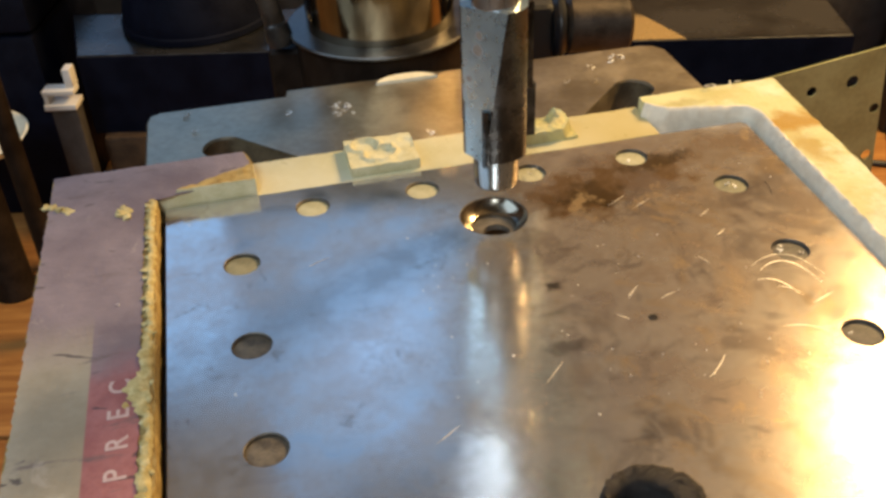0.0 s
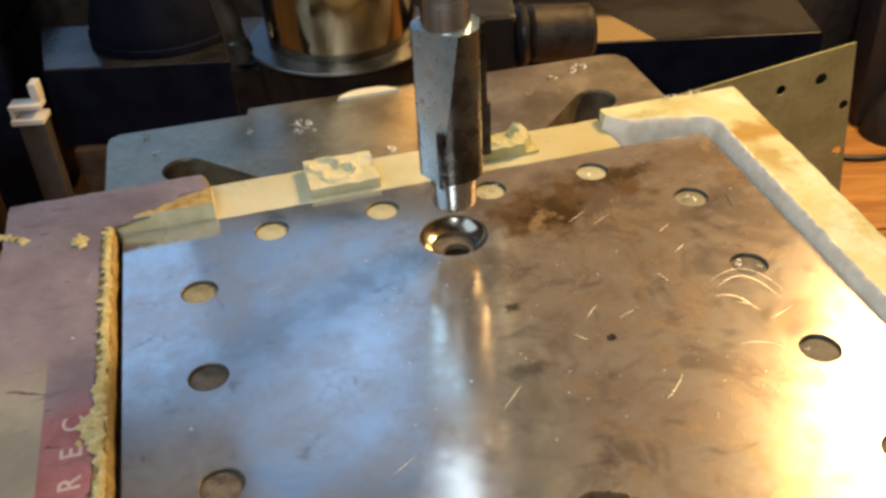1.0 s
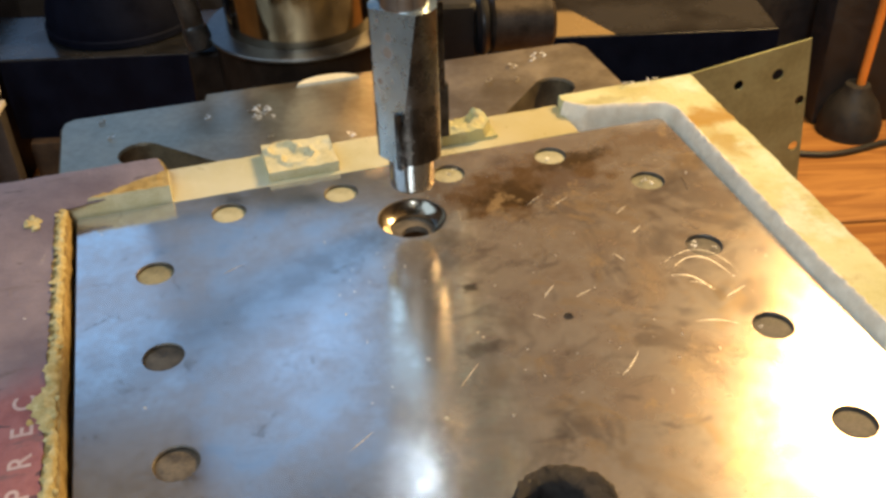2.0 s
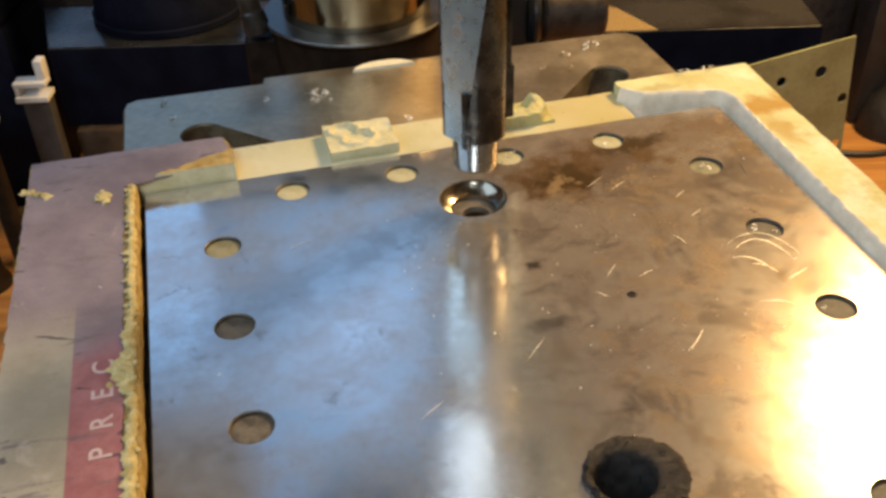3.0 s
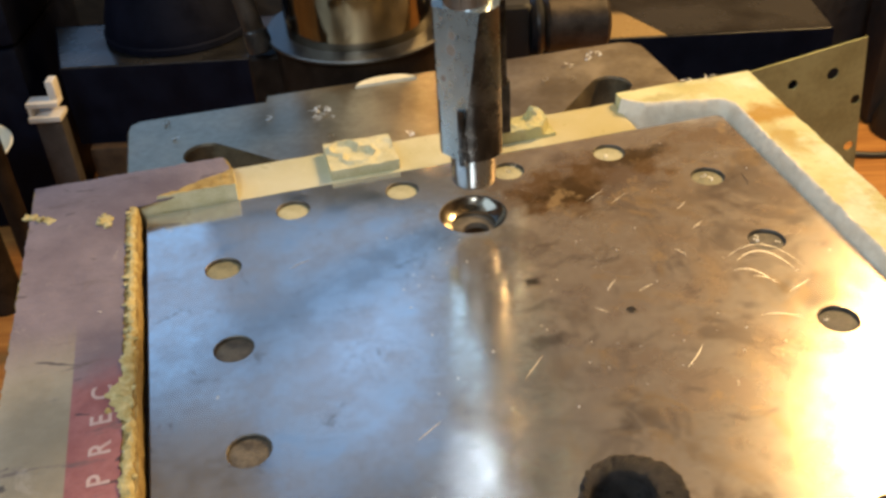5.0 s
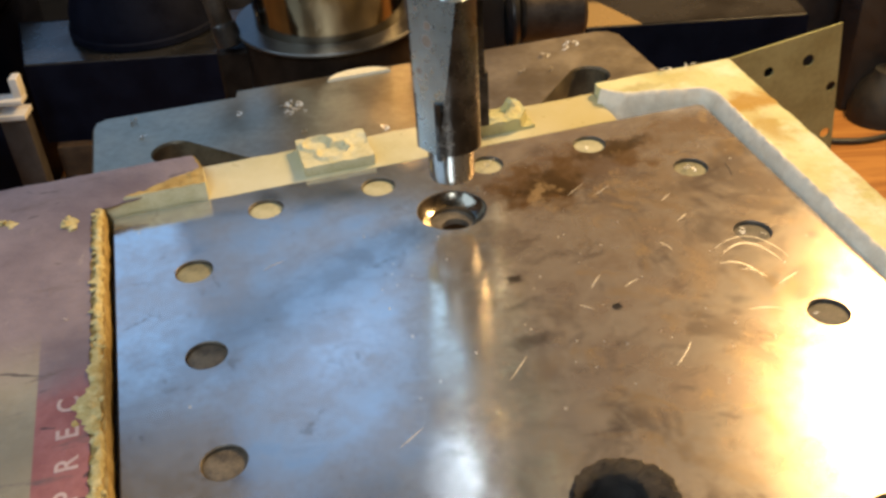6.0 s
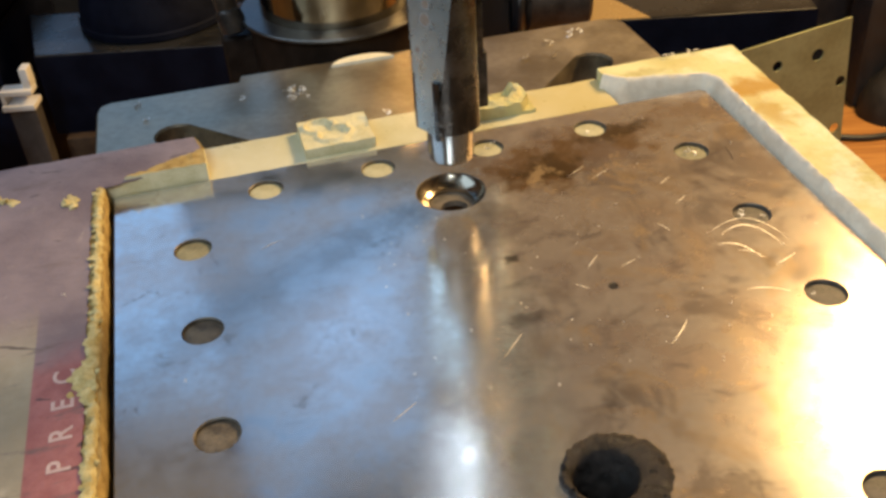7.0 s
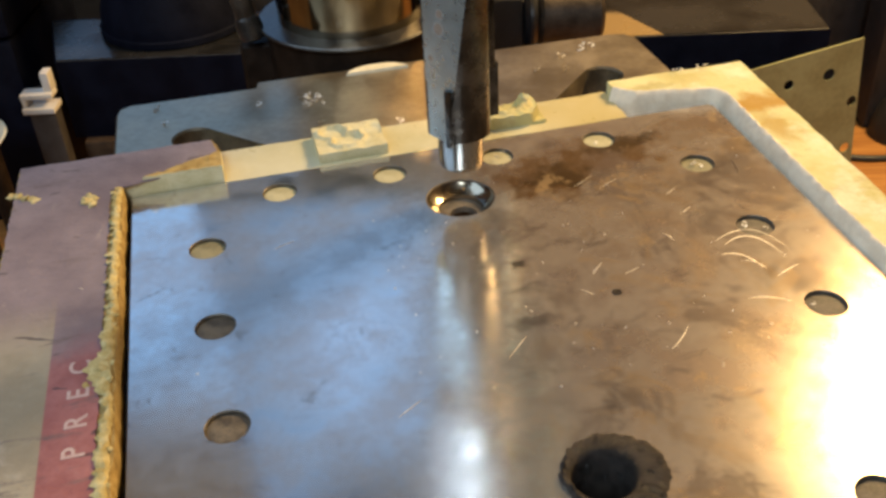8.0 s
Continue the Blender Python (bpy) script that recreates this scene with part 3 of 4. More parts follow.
def counterbore():
    sx, sy = 0.0252, 0.2390
    tool = thing("counterbore_cutter", Matrix.Translation((sx, sy, 1.0118)), "oily steel two-flute counterbore with smooth pilot", "cutting tool")
    part("pilot", lathe([(0.0052, 0.0), (0.0060, 0.0004), (0.0064, 0.0014), (0.0064, 0.0125)], 56), PILOT, tool, "bright ground steel pilot")
    r, z0, z1, steps = 0.0091, 0.0112, 0.0540, 16
    bm = bmesh.new()
    rings = []
    for k in range(steps + 1):
        f = k / steps
        z = z0 + (z1 - z0) * f
        a0, a1 = -24 + 41 * f, 64.0
        pts = [(r, d) for d in np.linspace(a0, a1, 13)] + [(r * 0.93, 84)] + [(r, d) for d in np.linspace(105, 285, 25)]
        # the flat flute face
        p, q = (Vector((math.sin(radians(a)), -math.cos(radians(a)))) * r for a in (285, a0))
        for w in (0.05, 0.35, 0.65, 0.95):
            v = p.lerp(q, w)
            pts.append((v.length, math.degrees(math.atan2(v.x, -v.y))))
        rings.append([bm.verts.new((p * math.sin(radians(a)), -p * math.cos(radians(a)), z)) for p, a in pts])
    for a, b in zip(rings, rings[1:]):
        bridge(bm, a, b)
    bm.faces.ensure_lookup_table()
    for face in bm.faces:
        c = face.calc_center_median()
        # lands, out at full radius, take the darker steel
        face.material_index = 1 if math.hypot(c.x, c.y) > r * 0.985 else 0
    bm.faces.new(rings[0])
    bm.faces.new(rings[-1])
    body = part("body", bm, CUTTER, tool, "fluted tool-steel body with dark lands", smooth=25)
    body.data.materials.append(LAND)
    part("shank", lathe([(0.0066, 0.0540), (0.0066, 0.0545), (0.0064, 0.0550), (0.0064, 0.160)], 40), SHANK, tool, "bare bright steel shank")
    # cutting blade in front, and the one that shows beyond the far flute
    part("blade", block(-0.0008, 0.0012, -0.0094, -0.0050, 0.0098, 0.0270, 0.0003), LAND, tool, "dark brazed cutting blade", m=pose(0, 0, 0, 0, 0, -22))
    part("rear_land", block(-0.0016, 0.0012, -0.0101, -0.0050, 0.0290, 0.0535, 0.0004), LAND, tool, "dark land of far flute", m=pose(0, 0, 0, 0, 0, 100))
    part("blade", block(-0.0012, 0.0012, -0.0112, -0.0050, 0.0140, 0.0300, 0.0003), DARK_STEEL, tool, "dark brazed cutting blade", m=pose(0, 0, 0, 0, 0, 104))


# ---------------------------------------------------------------- plate


def steel_plate():
    holes = [(sx * x, y) for sx in (-1, 1) for x, y in ((0.0172, 0.0200), (0.0512, 0.0200), (0.0740, -0.0036), (0.0738, -0.0392), (0.0732, -0.0752), (0.0724, -0.1095), (0.0505, -0.1315), (0.0172, -0.1320))]
    plate = thing("steel_plate", PLATE, "scuffed stained steel plate with drilled holes, set in board", "metal plate")
    outline = ragged([(-0.0950, -0.1430), (0.0932, -0.1430), (0.0934, -0.0830), (0.0962, 0.0300), (0.0950, 0.0312), (-0.0938, 0.0312), (-0.0950, 0.0300)], 0.02, 0.0)
    rings = [circle(x, y, 0.0049, 32) for x, y in holes]
    bm = prism(outline, -0.0045, 0.0, [*rings, circle(0, 0, 0.0099, 56), circle(0, -0.112, 0.0068, 48)], 0.0003)
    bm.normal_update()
    # walls and chamfers take a darker steel, white glints dulled by colour
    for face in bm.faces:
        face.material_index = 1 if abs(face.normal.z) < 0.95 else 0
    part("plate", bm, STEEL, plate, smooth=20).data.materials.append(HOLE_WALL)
    bm = lathe([(0.0099, -0.0003), (0.0094, -0.0012), (0.0074, -0.0030), (0.0066, -0.0034), (0.0064, -0.0046)], 56, cap=False)
    part("countersink", bm, CUT_STEEL, plate, "oily freshly cut countersink")
    # small blind drill mark, its shade drawn as a dark disc, and bright scratches
    part("drill_mark", lathe([(0.0013, 0.00006), (0.0012, 0.0001), (0.0003, 0.00007)], 20, x=0.0262, y=-0.0560), CRUST_SHADE, plate)
    marks = [((0.0614, -0.0455), (0.0700, -0.0438), (0.0739, -0.0540)), ((0.0586, -0.0491), (0.0637, -0.0510), (0.0661, -0.0575)), ((0.0231, -0.0472), (0.0252, -0.0449), (0.0275, -0.0427)),
             ((0.0573, -0.0173), (0.0594, -0.0159), (0.0615, -0.0145)), ((0.0570, -0.0277), (0.0592, -0.0265), (0.0612, -0.0251)), ((0.0338, -0.0048), (0.0375, -0.0025), (0.0409, -0.0004)),
             ((0.0312, -0.0495), (0.0336, -0.0485), (0.0360, -0.0477)), ((-0.0364, -0.0835), (-0.0333, -0.0815), (-0.0303, -0.0795)), ((0.0678, -0.0616), (0.0715, -0.0602), (0.0751, -0.0588)),
             ((0.0177, -0.0522), (0.0190, -0.0536), (0.0203, -0.0552)), ((0.0600, -0.0430), (0.0715, -0.0410), (0.0765, -0.0525)), ((0.0620, -0.0530), (0.0650, -0.0545), (0.0668, -0.0580)),
             ((0.0480, -0.0350), (0.0492, -0.0372), (0.0496, -0.0396)), ((-0.0075, -0.0720), (-0.0040, -0.0685), (-0.0010, -0.0655)), ((0.0405, -0.0080), (0.0440, -0.0060), (0.0470, -0.0045)),
             ((0.0300, -0.0800), (0.0340, -0.0770), (0.0372, -0.0735)), ((-0.0560, -0.0100), (-0.0530, -0.0085), (-0.0500, -0.0075)), ((0.0560, -0.0680), (0.0610, -0.0690), (0.0655, -0.0720)),
             ((0.0842, -0.0050), (0.0839, -0.0085), (0.0826, -0.0129)), ((0.0745, -0.0285), (0.0752, -0.0310), (0.0762, -0.0325))]
    # the last two are cracks, their darkness drawn as flat slivers
    DARK_MARKS = (len(marks) - 2, len(marks) - 1)
    for k, (p, q, w) in enumerate(marks):
        p, q, w = Vector(p), Vector(q), Vector(w)
        ctrl = 2 * q - (p + w) / 2
        half = 0.00022 if k < 2 else 0.00014
        bm = bmesh.new()
        prev = None
        for i in range(13):
            f = i / 12
            c = p * (1 - f) ** 2 + ctrl * 2 * f * (1 - f) + w * f ** 2
            d = ((ctrl - p) * (1 - f) + (w - ctrl) * f).normalized()
            side = Vector((-d.y, d.x)) * half * (math.sin(math.pi * (0.08 + 0.84 * f)) + 0.25 * noise.noise(Vector((k, i * 0.9, 0))))
            pair = [bm.verts.new((*(c + side), 0.00005)), bm.verts.new((*(c - side), 0.00005))]
            if prev:
                bm.faces.new((prev[0], prev[1], pair[1], pair[0]))
            prev = pair
        part("scratch", bm, CRUST_SHADE if k in DARK_MARKS else SCRATCH, plate)
    # crusty burr round the second large hole
    rnd = random.Random(5)
    bm = bmesh.new()
    n = 128
    tiers = []
    # the lower rings and cap line the bore, its shade drawn in crust colour
    for k, (rr, z) in enumerate(((0.0112, 0.0002), (0.0104, 0.0012), (0.0094, 0.0016), (0.0084, 0.0015), (0.0070, 0.0010), (0.0063, -0.0004), (0.0063, -0.0066), (0.0063, -0.0220))):
        pts, lean = [], max(0.0, 0.0026 - 0.0006 * k)
        for i in range(n):
            a = 2 * math.pi * i / n
            wob = (noise.noise(Vector((math.cos(a) * 2.2, math.sin(a) * 2.2, k * 0.4))) * 0.0010 + noise.noise(Vector((math.cos(a) * 8, math.sin(a) * 8, k * 0.7))) * 0.0007) * (k < 4)
            pts.append(bm.verts.new((lean + (rr + wob) * math.cos(a), -0.112 + (rr + wob) * math.sin(a), z + noise.noise(Vector((math.cos(a) * 7, math.sin(a) * 7, 9 + k))) * 0.0007 * (0 < k < 4))))
        tiers.append(pts)
    for a, b in zip(tiers, tiers[1:]):
        bridge(bm, a, b)
    bm.faces.new(tiers[-1])
    part("burnt_burr", bm, CRUST_SHADE, plate, "dark crusty burr round a hole with darkened bore", smooth=60)
    return holes


# ---------------------------------------------------------------- board


def fibreboard(holes):
    board = thing("fibreboard_jig", PLATE, "yellow fibreboard jig with milled pocket and stained paper face", "board")
    low, floor, top = TABLE_Z, -0.0046, 0.0050
    outer = ragged([(-0.130, -0.165), (0.1055, -0.165), (0.1174, 0.052), (-0.128, 0.052)], 0.004, 0.0003, 3)
    # dark base layer, seen only through the holes
    part("base_layer", prism(outer, low, floor, [circle(0.0003, -0.0020, 0.0040, 32), circle(0, -0.112, 0.0066, 40)]), DARK_FILL, board)
    strip = ragged([(-0.0968, 0.0316), (0.0662, 0.0316), (0.0662, 0.0518), (-0.0968, 0.0518)], 0.004, 0.0002, 4)
    part("milled_strip", prism(strip, floor, -0.0003, chamfer=0.0002), MILLED, board, "pale smooth freshly milled strip")
    left = [(-0.128, -0.165), (-0.0965, -0.165), (-0.0965, 0.0322), (-0.0845, 0.0330), (-0.0755, 0.0370), (-0.0672, 0.0400), (-0.0672, 0.0450), (-0.069, 0.0515), (-0.128, 0.0515)]
    part("left_rim", prism(ragged(left, 0.003, 0.0004, 6), floor, top - 0.0004, chamfer=0.0002), TORN, board)
    paper = [(-0.1278, -0.1648), (-0.1000, -0.1648), (-0.1000, 0.0290), (-0.0925, 0.0302), (-0.0845, 0.0322), (-0.0757, 0.0372), (-0.0680, 0.0405), (-0.0680, 0.0450), (-0.0695, 0.0512), (-0.1278, 0.0512)]
    part("paper_face", prism(ragged(paper, 0.0012, 0.0003, 8), top - 0.0004, top), PAPER, board, "purple-grey and red printed paper facing")
    crest = 0.0036
    right = [(0.1053, -0.165), (0.1172, 0.0518), (0.0668, 0.0518), (0.0664, 0.0485), (0.0682, 0.0448), (0.0730, 0.0408), (0.0985, 0.0346), (0.1009, 0.0305), (0.0982, -0.0228), (0.0968, -0.0520), (0.0966, -0.165)]
    part("right_rim", prism(ragged(right, 0.003, 0.0003, 9), floor, crest, chamfer=0.0003), WOOD, board)
    # dusty cut wall of the pocket, with a pale raised lip
    line = [(0.0650, 0.0450), (0.0664, 0.0428), (0.0716, 0.0386), (0.0840, 0.0356), (0.0968, 0.0325), (0.0985, 0.0298), (0.0959, -0.0228), (0.0945, -0.0520), (0.0943, -0.160)]
    path = []
    for p, q in zip(line, line[1:]):
        k = max(2, int(math.dist(p, q) / 0.0009))
        path += [Vector(p).lerp(Vector(q), i / k) for i in range(k)]
    bm = bmesh.new()
    prev = None
    for i, c in enumerate(path[:-1]):
        d = (path[i + 1] - c).normalized()
        side = Vector((-d.y, d.x))
        rag = [noise.noise(Vector((c.x * 500, c.y * 500, k * 3.0))) for k in range(4)]
        lip = 0.0014 + 0.0007 * rag[0] + 0.0004 * rag[3]
        profile = [(-0.0011 + 0.0002 * rag[1], floor), (-0.0004 + 0.0004 * rag[2], floor + 0.0035), (0.0008 + 0.0004 * rag[1], crest - 0.0012), (0.0017, crest + 0.0004 + 0.0004 * rag[0]), (0.0015 + lip * 0.6, crest + 0.0006 + 0.0004 * rag[1]), (0.0016 + lip, crest - 0.0002)]
        cross = [bm.verts.new((*(c + side * o), z)) for o, z in profile]
        if prev:
            for j in range(len(profile) - 1):
                bm.faces.new((prev[j], prev[j + 1], cross[j + 1], cross[j]))
        prev = cross
    part("cut_wall", bm, DUST, board, "pale dusty pocket wall with frayed lip", smooth=50)
    for x, y in holes:
        ob = part("plug", lathe([(0.0049, -0.0046), (0.0049, -0.0011), (0.0040, -0.0009), (0.0010, -0.0010)], 28), WOOD, board, m=Matrix.Translation((x, y, 0)))
        # plugs darken from the back row to the front
        ob.data.materials[0] = PALE_PLUG if y > 0.01 else DARK_FILL if y < -0.03 else OLD_WOOD
    # torn ledge in front of the paper tongue, with an upright wall along the plate
    def ledge_top(x, y):
        edge = 0.0312 + (x + 0.0925) * 0.40
        rough = noise.noise(Vector((x * 420, y * 420, 3.0)))
        return 0.0060 + 0.0004 * rough if y < edge + 0.0009 * rough else 0.0043

    bm = relief(-0.0966, -0.0668, 0.0317, 0.0446, -0.0040, ledge_top, 64, 34)
    bm.normal_update()
    for face in bm.faces:
        face.material_index = 1 if abs(face.normal.z) < 0.3 else 0
    ledge = part("torn_ledge", bm, TORN, board, "torn brown ledge with tan upright wall", smooth=50)
    ledge.data.materials.append(REMNANT)
    # remnants of the face left standing on the milled strip
    def oval(x, y, cx, cy, rx, ry, turn=0.0):
        c, k = math.cos(radians(turn)), math.sin(radians(turn))
        dx, dy = x - cx, y - cy
        return math.hypot((dx * c + dy * k) / rx, (-dx * k + dy * c) / ry)

    def worn(x, y, s, amount):
        return amount * noise.noise(Vector((x * s, y * s, 2.0)))

    def square_top(x, y):
        d = min(oval(x, y, -0.0305, 0.0465, 0.0045, 0.0040), oval(x, y, -0.0265, 0.0405, 0.0052, 0.0040, 20)) + worn(x, y, 700, 0.12)
        e = oval(x, y, -0.0185, 0.0445, 0.0036, 0.0048, -30) + worn(x, y, 700, 0.15)
        z = 0.0031 + worn(x, y, 300, 0.0004)
        z += 0.0009 * math.exp(-((d - 1.1) / 0.16) ** 2) - 0.0009 * max(0.0, min(1.0, (1.0 - d) * 5)) - 0.0006 * max(0.0, min(1.0, (1.0 - e) * 4))
        return z

    part("remnant", relief(-0.0370, -0.0148, 0.0335, 0.0515, -0.0003, square_top, 46, 36), REMNANT, board, "pale square remnant with scooped ovals", smooth=50)

    def torn_top(x, y):
        d = oval(x, y, 0.0270, 0.0490, 0.0085, 0.0085) + worn(x, y, 500, 0.2)
        z = 0.0040 + worn(x, y, 450, 0.0006) - 0.0030 * max(0.0, min(1.0, (1.0 - d) * 3.0))
        z += 0.0009 * math.exp(-((d - 1.1) / 0.13) ** 2)
        return z if x < 0.0345 + 0.004 * math.sin((y - 0.037) * 210) else z - 0.0035

    part("remnant", relief(0.0170, 0.0395, 0.0370, 0.0515, -0.0003, torn_top, 46, 34), WOOD, board, "torn yellow remnant of the board face", smooth=50)
    # torn fibre along the pocket's edge
    rnd = random.Random(21)
    bm = bmesh.new()
    def tuft(x, y, size, z):
        one = bmesh.new()
        bmesh.ops.create_icosphere(one, subdivisions=1, radius=size)
        for v in one.verts:
            v.co *= rnd.uniform(0.5, 1.35)
            v.co.z *= 0.55
        one.transform(pose(x, y, z, rnd.uniform(-30, 30), rnd.uniform(-30, 30), rnd.uniform(0, 360)))
        tmp = bpy.data.meshes.new("tmp")
        one.to_mesh(tmp)
        one.free()
        bm.from_mesh(tmp)
        bpy.data.meshes.remove(tmp)
    rows = []
    for y in np.arange(0.029, -0.160, -0.0006):
        wide = 0.0027 + 0.0016 * noise.noise(Vector((1.0, y * 240, 0))) + 0.0013 * noise.noise(Vector((4.0, y * 700, 0))) + 0.0006 * noise.noise(Vector((7.0, y * 2100, 0)))
        wide += 0.0042 * math.exp(-((y + 0.0545) / 0.0060) ** 2) + 0.0020 * math.exp(-((y + 0.041) / 0.003) ** 2) + 0.0012 * math.exp(-((y + 0.085) / 0.012) ** 2)
        row = []
        for q in np.linspace(0, 1, 10):
            x = -0.0962 - wide * (1 - q) + 0.0008 * noise.noise(Vector((q * 6, y * 480, 5)))
            lump = 0.5 + 0.5 * noise.noise(Vector((x * 520, y * 520, 1.0))) + 0.5 * noise.noise(Vector((x * 1000, y * 1000, 3.0)))
            z = top + 0.0003 + 0.0011 * max(0.0, lump) * math.sin(math.pi * min(1.0, q * 1.25 + 0.05))
            z -= max(0.0, q - 0.70) * 0.012
            row.append(bm.verts.new((x, float(y), z)))
        rows.append(row)
    for a, b in zip(rows, rows[1:]):
        for i in range(9):
            bm.faces.new((a[i], a[i + 1], b[i + 1], b[i])).material_index = 1 if i > 6 else 0
    for _ in range(70):
        y = rnd.uniform(-0.15, 0.027)
        tuft(-0.0966 - rnd.uniform(0, 0.003), y, rnd.uniform(0.0004, 0.0010), top + 0.0003)
    for _ in range(26):
        tuft(-0.0980 - abs(rnd.gauss(0, 0.0018)), -0.0545 + rnd.gauss(0, 0.005), rnd.uniform(0.0008, 0.0018), top + 0.0001)
    for _ in range(16):
        f = rnd.random()
        tuft(-0.1290 + 0.0085 * f + rnd.gauss(0, 0.0005), 0.0350 - 0.0052 * f + rnd.gauss(0, 0.0007), rnd.uniform(0.0009, 0.0016), top)
        tuft(-0.1057 + rnd.gauss(0, 0.0011), 0.0250 + rnd.gauss(0, 0.0016), rnd.uniform(0.0009, 0.0015), top)
    fringe = tagged(part("torn_fibre", bm, FIBRE, board, "frayed yellow fibre along the pocket edge", smooth=60), kind="stuff")
    fringe.data.materials.append(TORN)
    # printed letters, read along the edge
    for i, ch in enumerate("PREC"):
        cu = bpy.data.curves.new("letter", "FONT")
        cu.body, cu.size, cu.extrude, cu.align_x, cu.offset = ch, 0.0068, 0.00004, "CENTER", 0.00010
        tmp = new("tmp", cu)
        dg = bpy.context.evaluated_depsgraph_get()
        mesh = bpy.data.meshes.new_from_object(tmp.evaluated_get(dg))
        bpy.data.objects.remove(tmp)
        mesh.materials.clear()
        mesh.materials.append(PRINT)
        ob = new("letter", mesh)
        ob.parent = board
        ob.matrix_basis = pose(-0.1022, -0.0790 + 0.0092 * i, top + 0.00006, 0, 0, 90)


# ---------------------------------------------------------------- things behind the press
SHEET_HOLES = [(-0.0558, 0.8634, 0.0036), (-0.0270, 0.8664, 0.0043), (-0.0056, 0.8438, 0.0036), (-0.0030, 0.8072, 0.0038), (-0.11, 0.80, 0.004)]
SHEET_CORNER, SHEET_EDGE = (-0.0060, 0.8892), 0.0105


def black_beam():
    x0, x1, y0, z0, z1 = -0.2420, 0.2892, 0.618, 0.826, 0.8848
    beam = thing("steel_beam", pose(0.03, y0, z0, 0, 0, -1.73), "long black painted steel beam with bare machined top", "beam")
    foot = [(x0 - 0.03, 0.0), (x1 - 0.03, 0.0), (x1 - 0.029, 0.078), (x0 - 0.058, 0.078)]
    part("body", prism(foot, 0.0, z1 - z0, chamfer=0.0012), NAVY, beam)
    foot = [(x0 - 0.0292, 0.0012), (x1 - 0.0312, 0.0012), (x1 - 0.0302, 0.074), (x0 - 0.0555, 0.074)]
    part("top_plate", prism(foot, z1 - z0 - 0.0005, z1 - z0 + 0.0010, chamfer=0.0004), BEAM_TOP, beam, "dark machined top face with painted gold reflection")
    # added thin rod that draws the highlight line along the front edge
    part("edge_highlight_rod", rod((x0 - 0.0285, 0.0010, z1 - z0 - 0.0002), (x1 - 0.0315, 0.0010, z1 - z0 - 0.0002), 0.0005, 8), RIM_IRON, beam, "thin rod for the front edge highlight")
    for x in (-0.205, 0.03, 0.25):
        solid("wood_block", block(-0.03, 0.03, -0.03, 0.05, 0, z0 - BENCH, 0.003), DARK_WOOD, Matrix.Translation((x, y0 + 0.03, BENCH)),
              "dark brown wooden block under black beam", "wood block", "blocks under the beam")
    cowl = thing("black_cowl", Matrix.Translation((-0.168, 0.686, z1 + 0.0014)), "matt black tapered housing standing on steel beam", "housing")
    part("shell", lathe([(0.052, 0.0), (0.053, 0.004), (0.052, 0.016), (0.044, 0.040), (0.036, 0.075), (0.030, 0.16), (0.012, 0.17)], 48), NAVY, cowl)
    part("foot_ring", lathe([(0.0535, 0.0), (0.0545, 0.001), (0.0545, 0.005), (0.0530, 0.006)], 48, cap=False), NAVY, cowl)


def perforated_sheet():
    m = pose(0.306, 0.585, BENCH, 0, 0, 12.3)
    sheet = thing("perforated_sheet", m, "dull grey-green metal sheet with drilled holes, standing on bench", "metal sheet")
    holes = [circle(x, z - BENCH, r, 24) for x, z, r in SHEET_HOLES]
    bm = prism([(-0.23, 0.0), (SHEET_EDGE, 0.0), (SHEET_CORNER[0], SHEET_CORNER[1] - BENCH), (-0.23, SHEET_CORNER[1] - BENCH - 0.030)], -0.0006, 0.0006, holes)
    bm.transform(pose(0, 0, 0, 90, 0, 0))
    part("sheet", bm, SHEET, sheet, smooth=20)


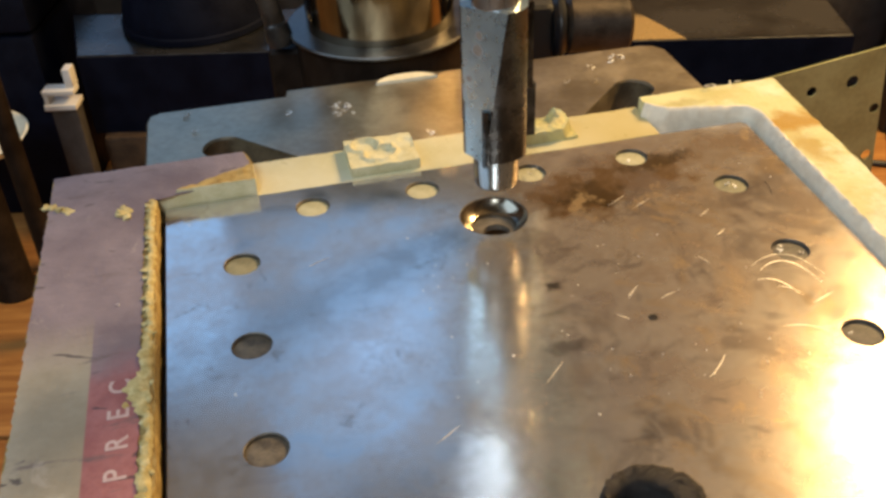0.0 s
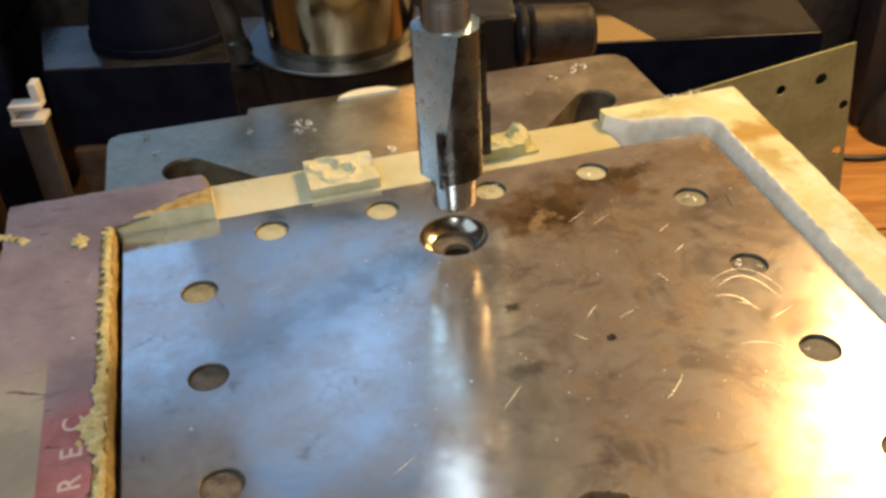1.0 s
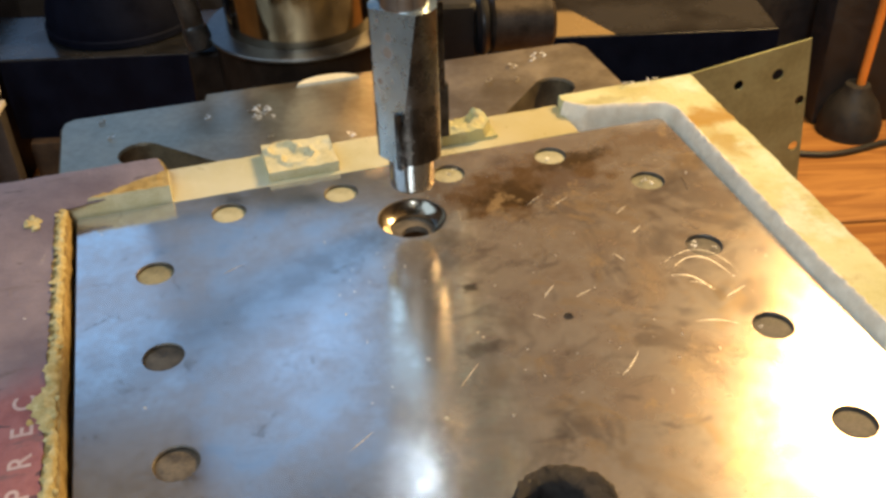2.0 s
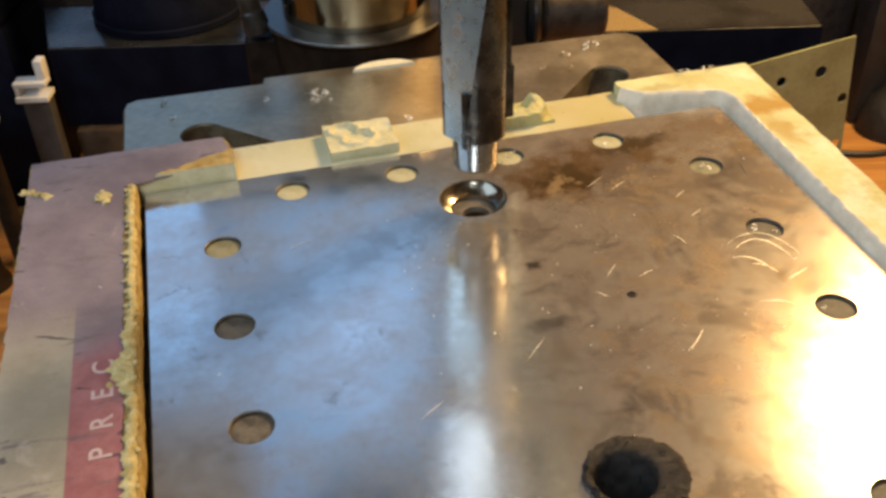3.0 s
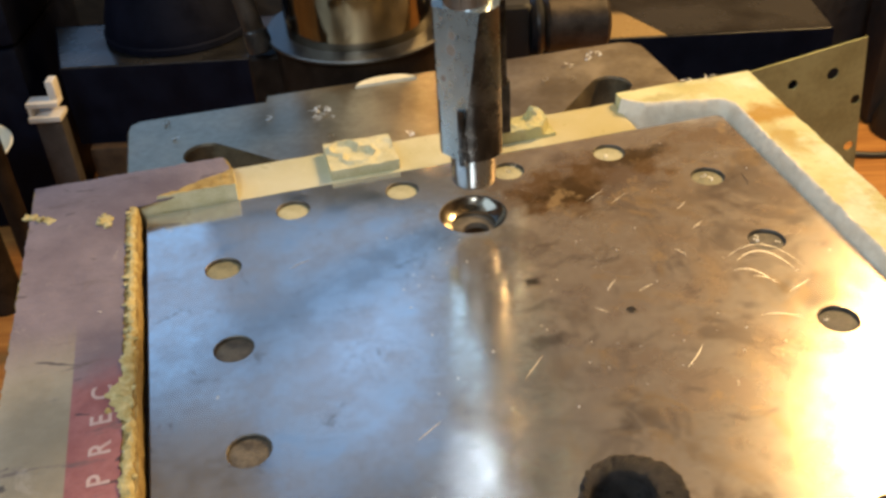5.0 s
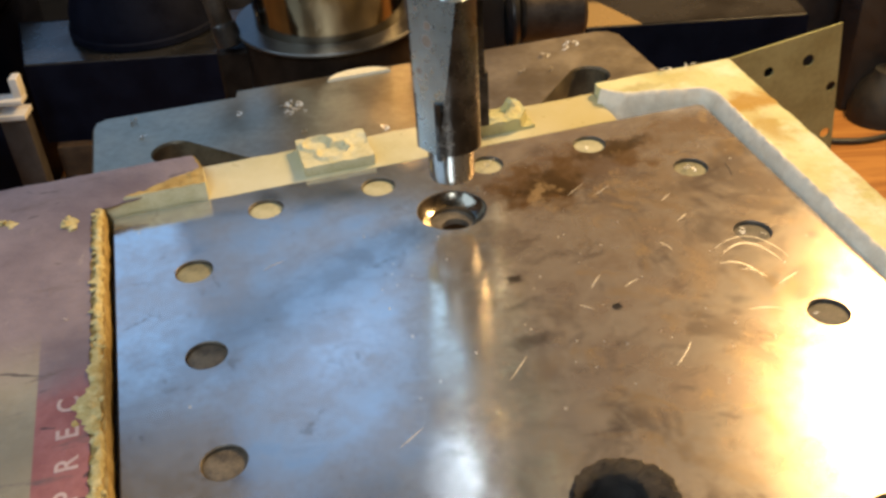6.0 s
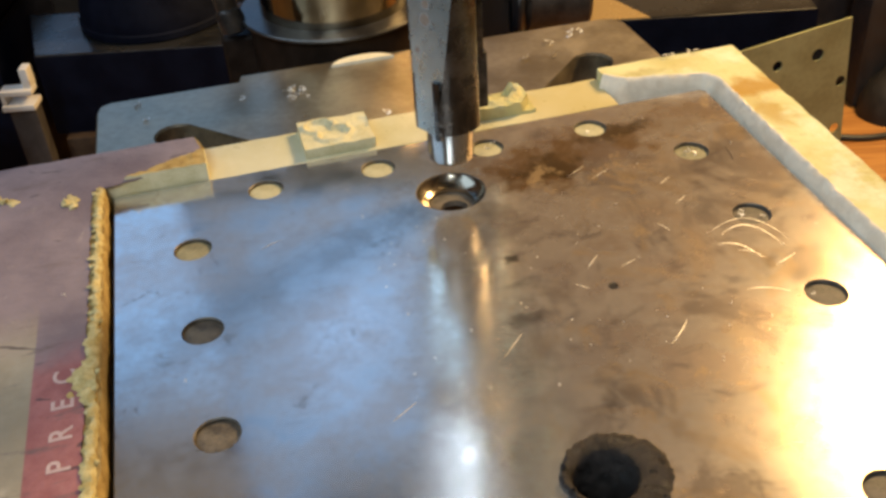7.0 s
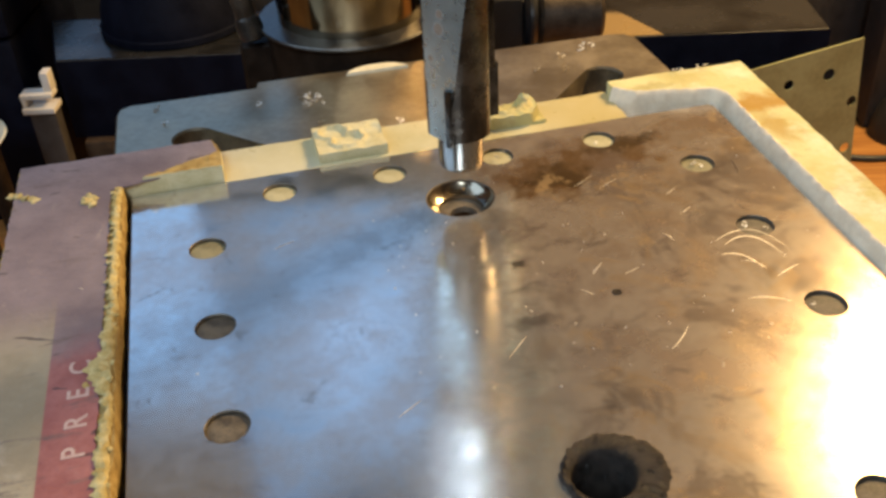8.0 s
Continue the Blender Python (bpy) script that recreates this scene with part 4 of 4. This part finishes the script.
def background_clutter():
    clip = thing("plastic_stand", Matrix.Translation((-0.2405, 0.575, BENCH)), "cream plastic bracket stand on workbench", "stand")
    # post takes a darkened cream plastic, its shade put into the colour
    part("post", block(-0.0065, 0.0110, 0.0, 0.012, 0.0, 0.1330, 0.002), SHADED_PLASTIC, clip, "post in a painted shade tone")
    part("shelf", block(-0.0085, 0.0125, -0.004, 0.012, 0.1325, 0.1365, 0.001), CREAM, clip)
    part("shelf", block(-0.0085, 0.0125, -0.002, 0.010, 0.1420, 0.1455, 0.001), CREAM, clip)
    part("upright", block(0.0065, 0.0120, 0.002, 0.012, 0.1450, 0.1585, 0.001), CREAM, clip)
    part("upright", block(-0.0080, -0.0050, -0.002, 0.010, 0.1360, 0.1425, 0.0008), CREAM, clip)
    solid("dark_post", rod((0, 0, 0), (0, 0, 0.45), 0.006), SOOTY_BROWN, Matrix.Translation((-0.2420, 0.50, BENCH)), "dark brown steel post beside the press", "post")
    # plain dark boxes and board added to fill the dark back of the bench
    box = thing("dark_filler_box", Matrix.Translation((-0.46, 0.655, BENCH)), "matt black closed box filling dark bench corner", "tool chest")
    part("chest_body", block(-0.18, 0.18, 0.0, 0.20, 0.0, 0.15, 0.005), NAVY, box)
    part("chest_lid", block(-0.182, 0.182, -0.002, 0.202, 0.152, 0.19, 0.006), NAVY, box)
    solid("back_board", block(-0.84, 0.9, 0.0, 0.012, 0, 0.17, 0.002), SOOTY_BROWN, Matrix.Translation((0.0, 0.905, BENCH)), "low dark brown board filling dark back of bench", "board")
    case = thing("dark_back_box", Matrix.Translation((0.36, 0.79, BENCH)), "matt black box filling dark back of bench", "machine case")
    part("case_body", block(-0.75, 0.22, 0.0, 0.10, 0.0, 0.14, 0.008), BLACK_MATT, case)
    part("case_lid", block(-0.752, 0.222, -0.002, 0.102, 0.141, 0.16, 0.006), SOOTY_BROWN, case)
    tool = thing("orange_handled_tool", Matrix.Translation((0.412, 0.715, BENCH)), "black tool stand with slim orange handle", "tool")
    part("foot", lathe([(0.026, 0), (0.026, 0.012), (0.020, 0.028), (0.012, 0.038), (0.010, 0.044)], 32), BLACK_MATT, tool)
    part("handle", rod((0.002, 0, 0.040), (0.010, 0.0, 0.24), 0.0036), ORANGE, tool, "slim orange rod")
    part("rear_arm", block(-0.028, 0.05, 0.012, 0.05, 0.0, 0.22, 0.006), BLACK_MATT, tool)
    dish = thing("shallow_dish", Matrix.Translation((-0.300, 0.555, BENCH)), "cream glazed dish rim on dark pedestal", "dish")
    part("pedestal", lathe([(0.016, 0.0), (0.016, 0.003), (0.013, 0.010), (0.012, 0.110), (0.020, 0.116)], 32), SOOTY_BROWN, dish, "dark turned pedestal")
    part("bowl", lathe([(0.020, 0.1155), (0.036, 0.1185), (0.041, 0.1245), (0.039, 0.1245), (0.034, 0.1200), (0.010, 0.1185)], 48), LUG, dish)
    solid("wood_offcut", block(-0.010, 0.010, -0.012, 0.012, 0, 0.022, 0.002), FIBRE, pose(-0.2500, 0.715, BENCH, 0, 0, 25), "small pale wooden offcut on workbench", "offcut")
    # cable lying across the bench
    bm = bmesh.new()
    pts = [Vector((0.33 + 0.0055 * i, 0.690 - 0.012 * math.sin(i * 0.2) - 0.0005 * i, BENCH + 0.0026)) for i in range(45)]
    rings = []
    for i, p in enumerate(pts):
        d = (pts[min(i + 1, len(pts) - 1)] - pts[max(i - 1, 0)]).normalized()
        side = Vector((-d.y, d.x, 0))
        rings.append([bm.verts.new(p + (side * math.cos(a) + Vector((0, 0, 1)) * math.sin(a)) * 0.0026) for a in np.linspace(0, 2 * math.pi, 10, endpoint=False)])
    for a, b in zip(rings, rings[1:]):
        bridge(bm, a, b)
    bm.faces.new(rings[0])
    bm.faces.new(rings[-1])
    solid("black_cable", bm, CABLE, Matrix(), "thin black cable lying on workbench", "cable")


def chips(holes):
    """Loose bright swarf on plate and table."""
    meshes = []
    for k in range(4):
        rnd = random.Random(40 + k)
        bm = bmesh.new()
        prev = None
        for i in range(6):
            a = i * (0.9 + 0.2 * k)
            p = Vector((math.cos(a) * 0.0007, math.sin(a) * 0.0007, 0.0003 + i * 0.00012))
            pair = [bm.verts.new(p + Vector((rnd.uniform(-2, 2), rnd.uniform(-2, 2), rnd.uniform(0, 2))) * 0.0001), bm.verts.new(p * 0.55 + Vector((0, 0, 0.0004)))]
            if prev:
                bm.faces.new((prev[0], prev[1], pair[1], pair[0]))
            prev = pair
        res = bmesh.ops.solidify(bm, geom=bm.faces[:], thickness=0.00012)
        zmin = min(v.co.z for v in bm.verts)
        for v in bm.verts:
            v.co.z -= zmin
        meshes.append(mesh_of(bm, "metal_chip", CHIP, 0))
    rnd = random.Random(9)
    spots = []
    for x, y in ((-0.0884, 0.1041), (-0.0851, 0.0911), (-0.0515, 0.0950), (-0.0047, 0.0654), (-0.0316, 0.0733), (0.0812, 0.1035), (0.0669, 0.0979), (0.0640, 0.0860), (0.0536, 0.0885), (0.076, 0.101), (0.078, 0.105)):
        spots.append((x, y, TABLE_Z, rnd.uniform(1.7, 2.6)))
    for _ in range(16):
        spots.append((-0.0320 + rnd.gauss(0, 0.0022), 0.0925 + rnd.gauss(0, 0.0028), TABLE_Z, rnd.uniform(1.1, 2.1)))
    for _ in range(95):
        x, y = rnd.uniform(-0.03, 0.09), rnd.uniform(-0.09, 0.02)
        if min(math.hypot(x - hx, y - hy) for hx, hy in [*holes, (0, 0), (0, 0)]) > 0.012:
            spots.append((x, y, 0.0, rnd.uniform(0.18, 0.50)))
    spots += [(0.0730, -0.0030, -0.0008, 1.5), (0.0745, -0.0045, -0.0008, 1.1), (0.0712, -0.0380, -0.0008, 1.3), (0.0722, -0.0365, -0.0008, 0.9), (0.0765, -0.0405, -0.0008, 1.0), (0.0705, -0.0740, -0.0008, 0.8), (0.0500, 0.0190, -0.0008, 0.9)]
    spots += [(-0.088, 0.0205, 0.0, 0.4), (-0.079, -0.056, 0.0, 0.5), (0.0195, 0.0215, 0.0, 1.3), (0.0170, 0.0195, 0.0, 1.0), (-0.0992, -0.072, 0.005, 0.6), (-0.106, -0.02, 0.005, 0.6), (0.0915, 0.0505, 0.0042, 1.7), (0.1030, 0.0505, 0.0042, 1.6), (0.0935, 0.0500, 0.0042, 1.2), (0.1000, 0.0508, 0.0042, 1.1)]
    for x, y, z, s in spots:
        ob = new("metal_chip", meshes[rnd.randrange(4)])
        ob.matrix_world = PLATE @ pose(x, y, z, 0, 0, rnd.uniform(0, 360)) @ Matrix.Diagonal((s, s, s, 1))
        tagged(ob, "tiny bright curled metal chip", "metal chip", "metal chips")


room()
bench()
drill_press()
counterbore()
HOLES = steel_plate()
fibreboard(HOLES)
black_beam()
perforated_sheet()
background_clutter()
chips(HOLES)
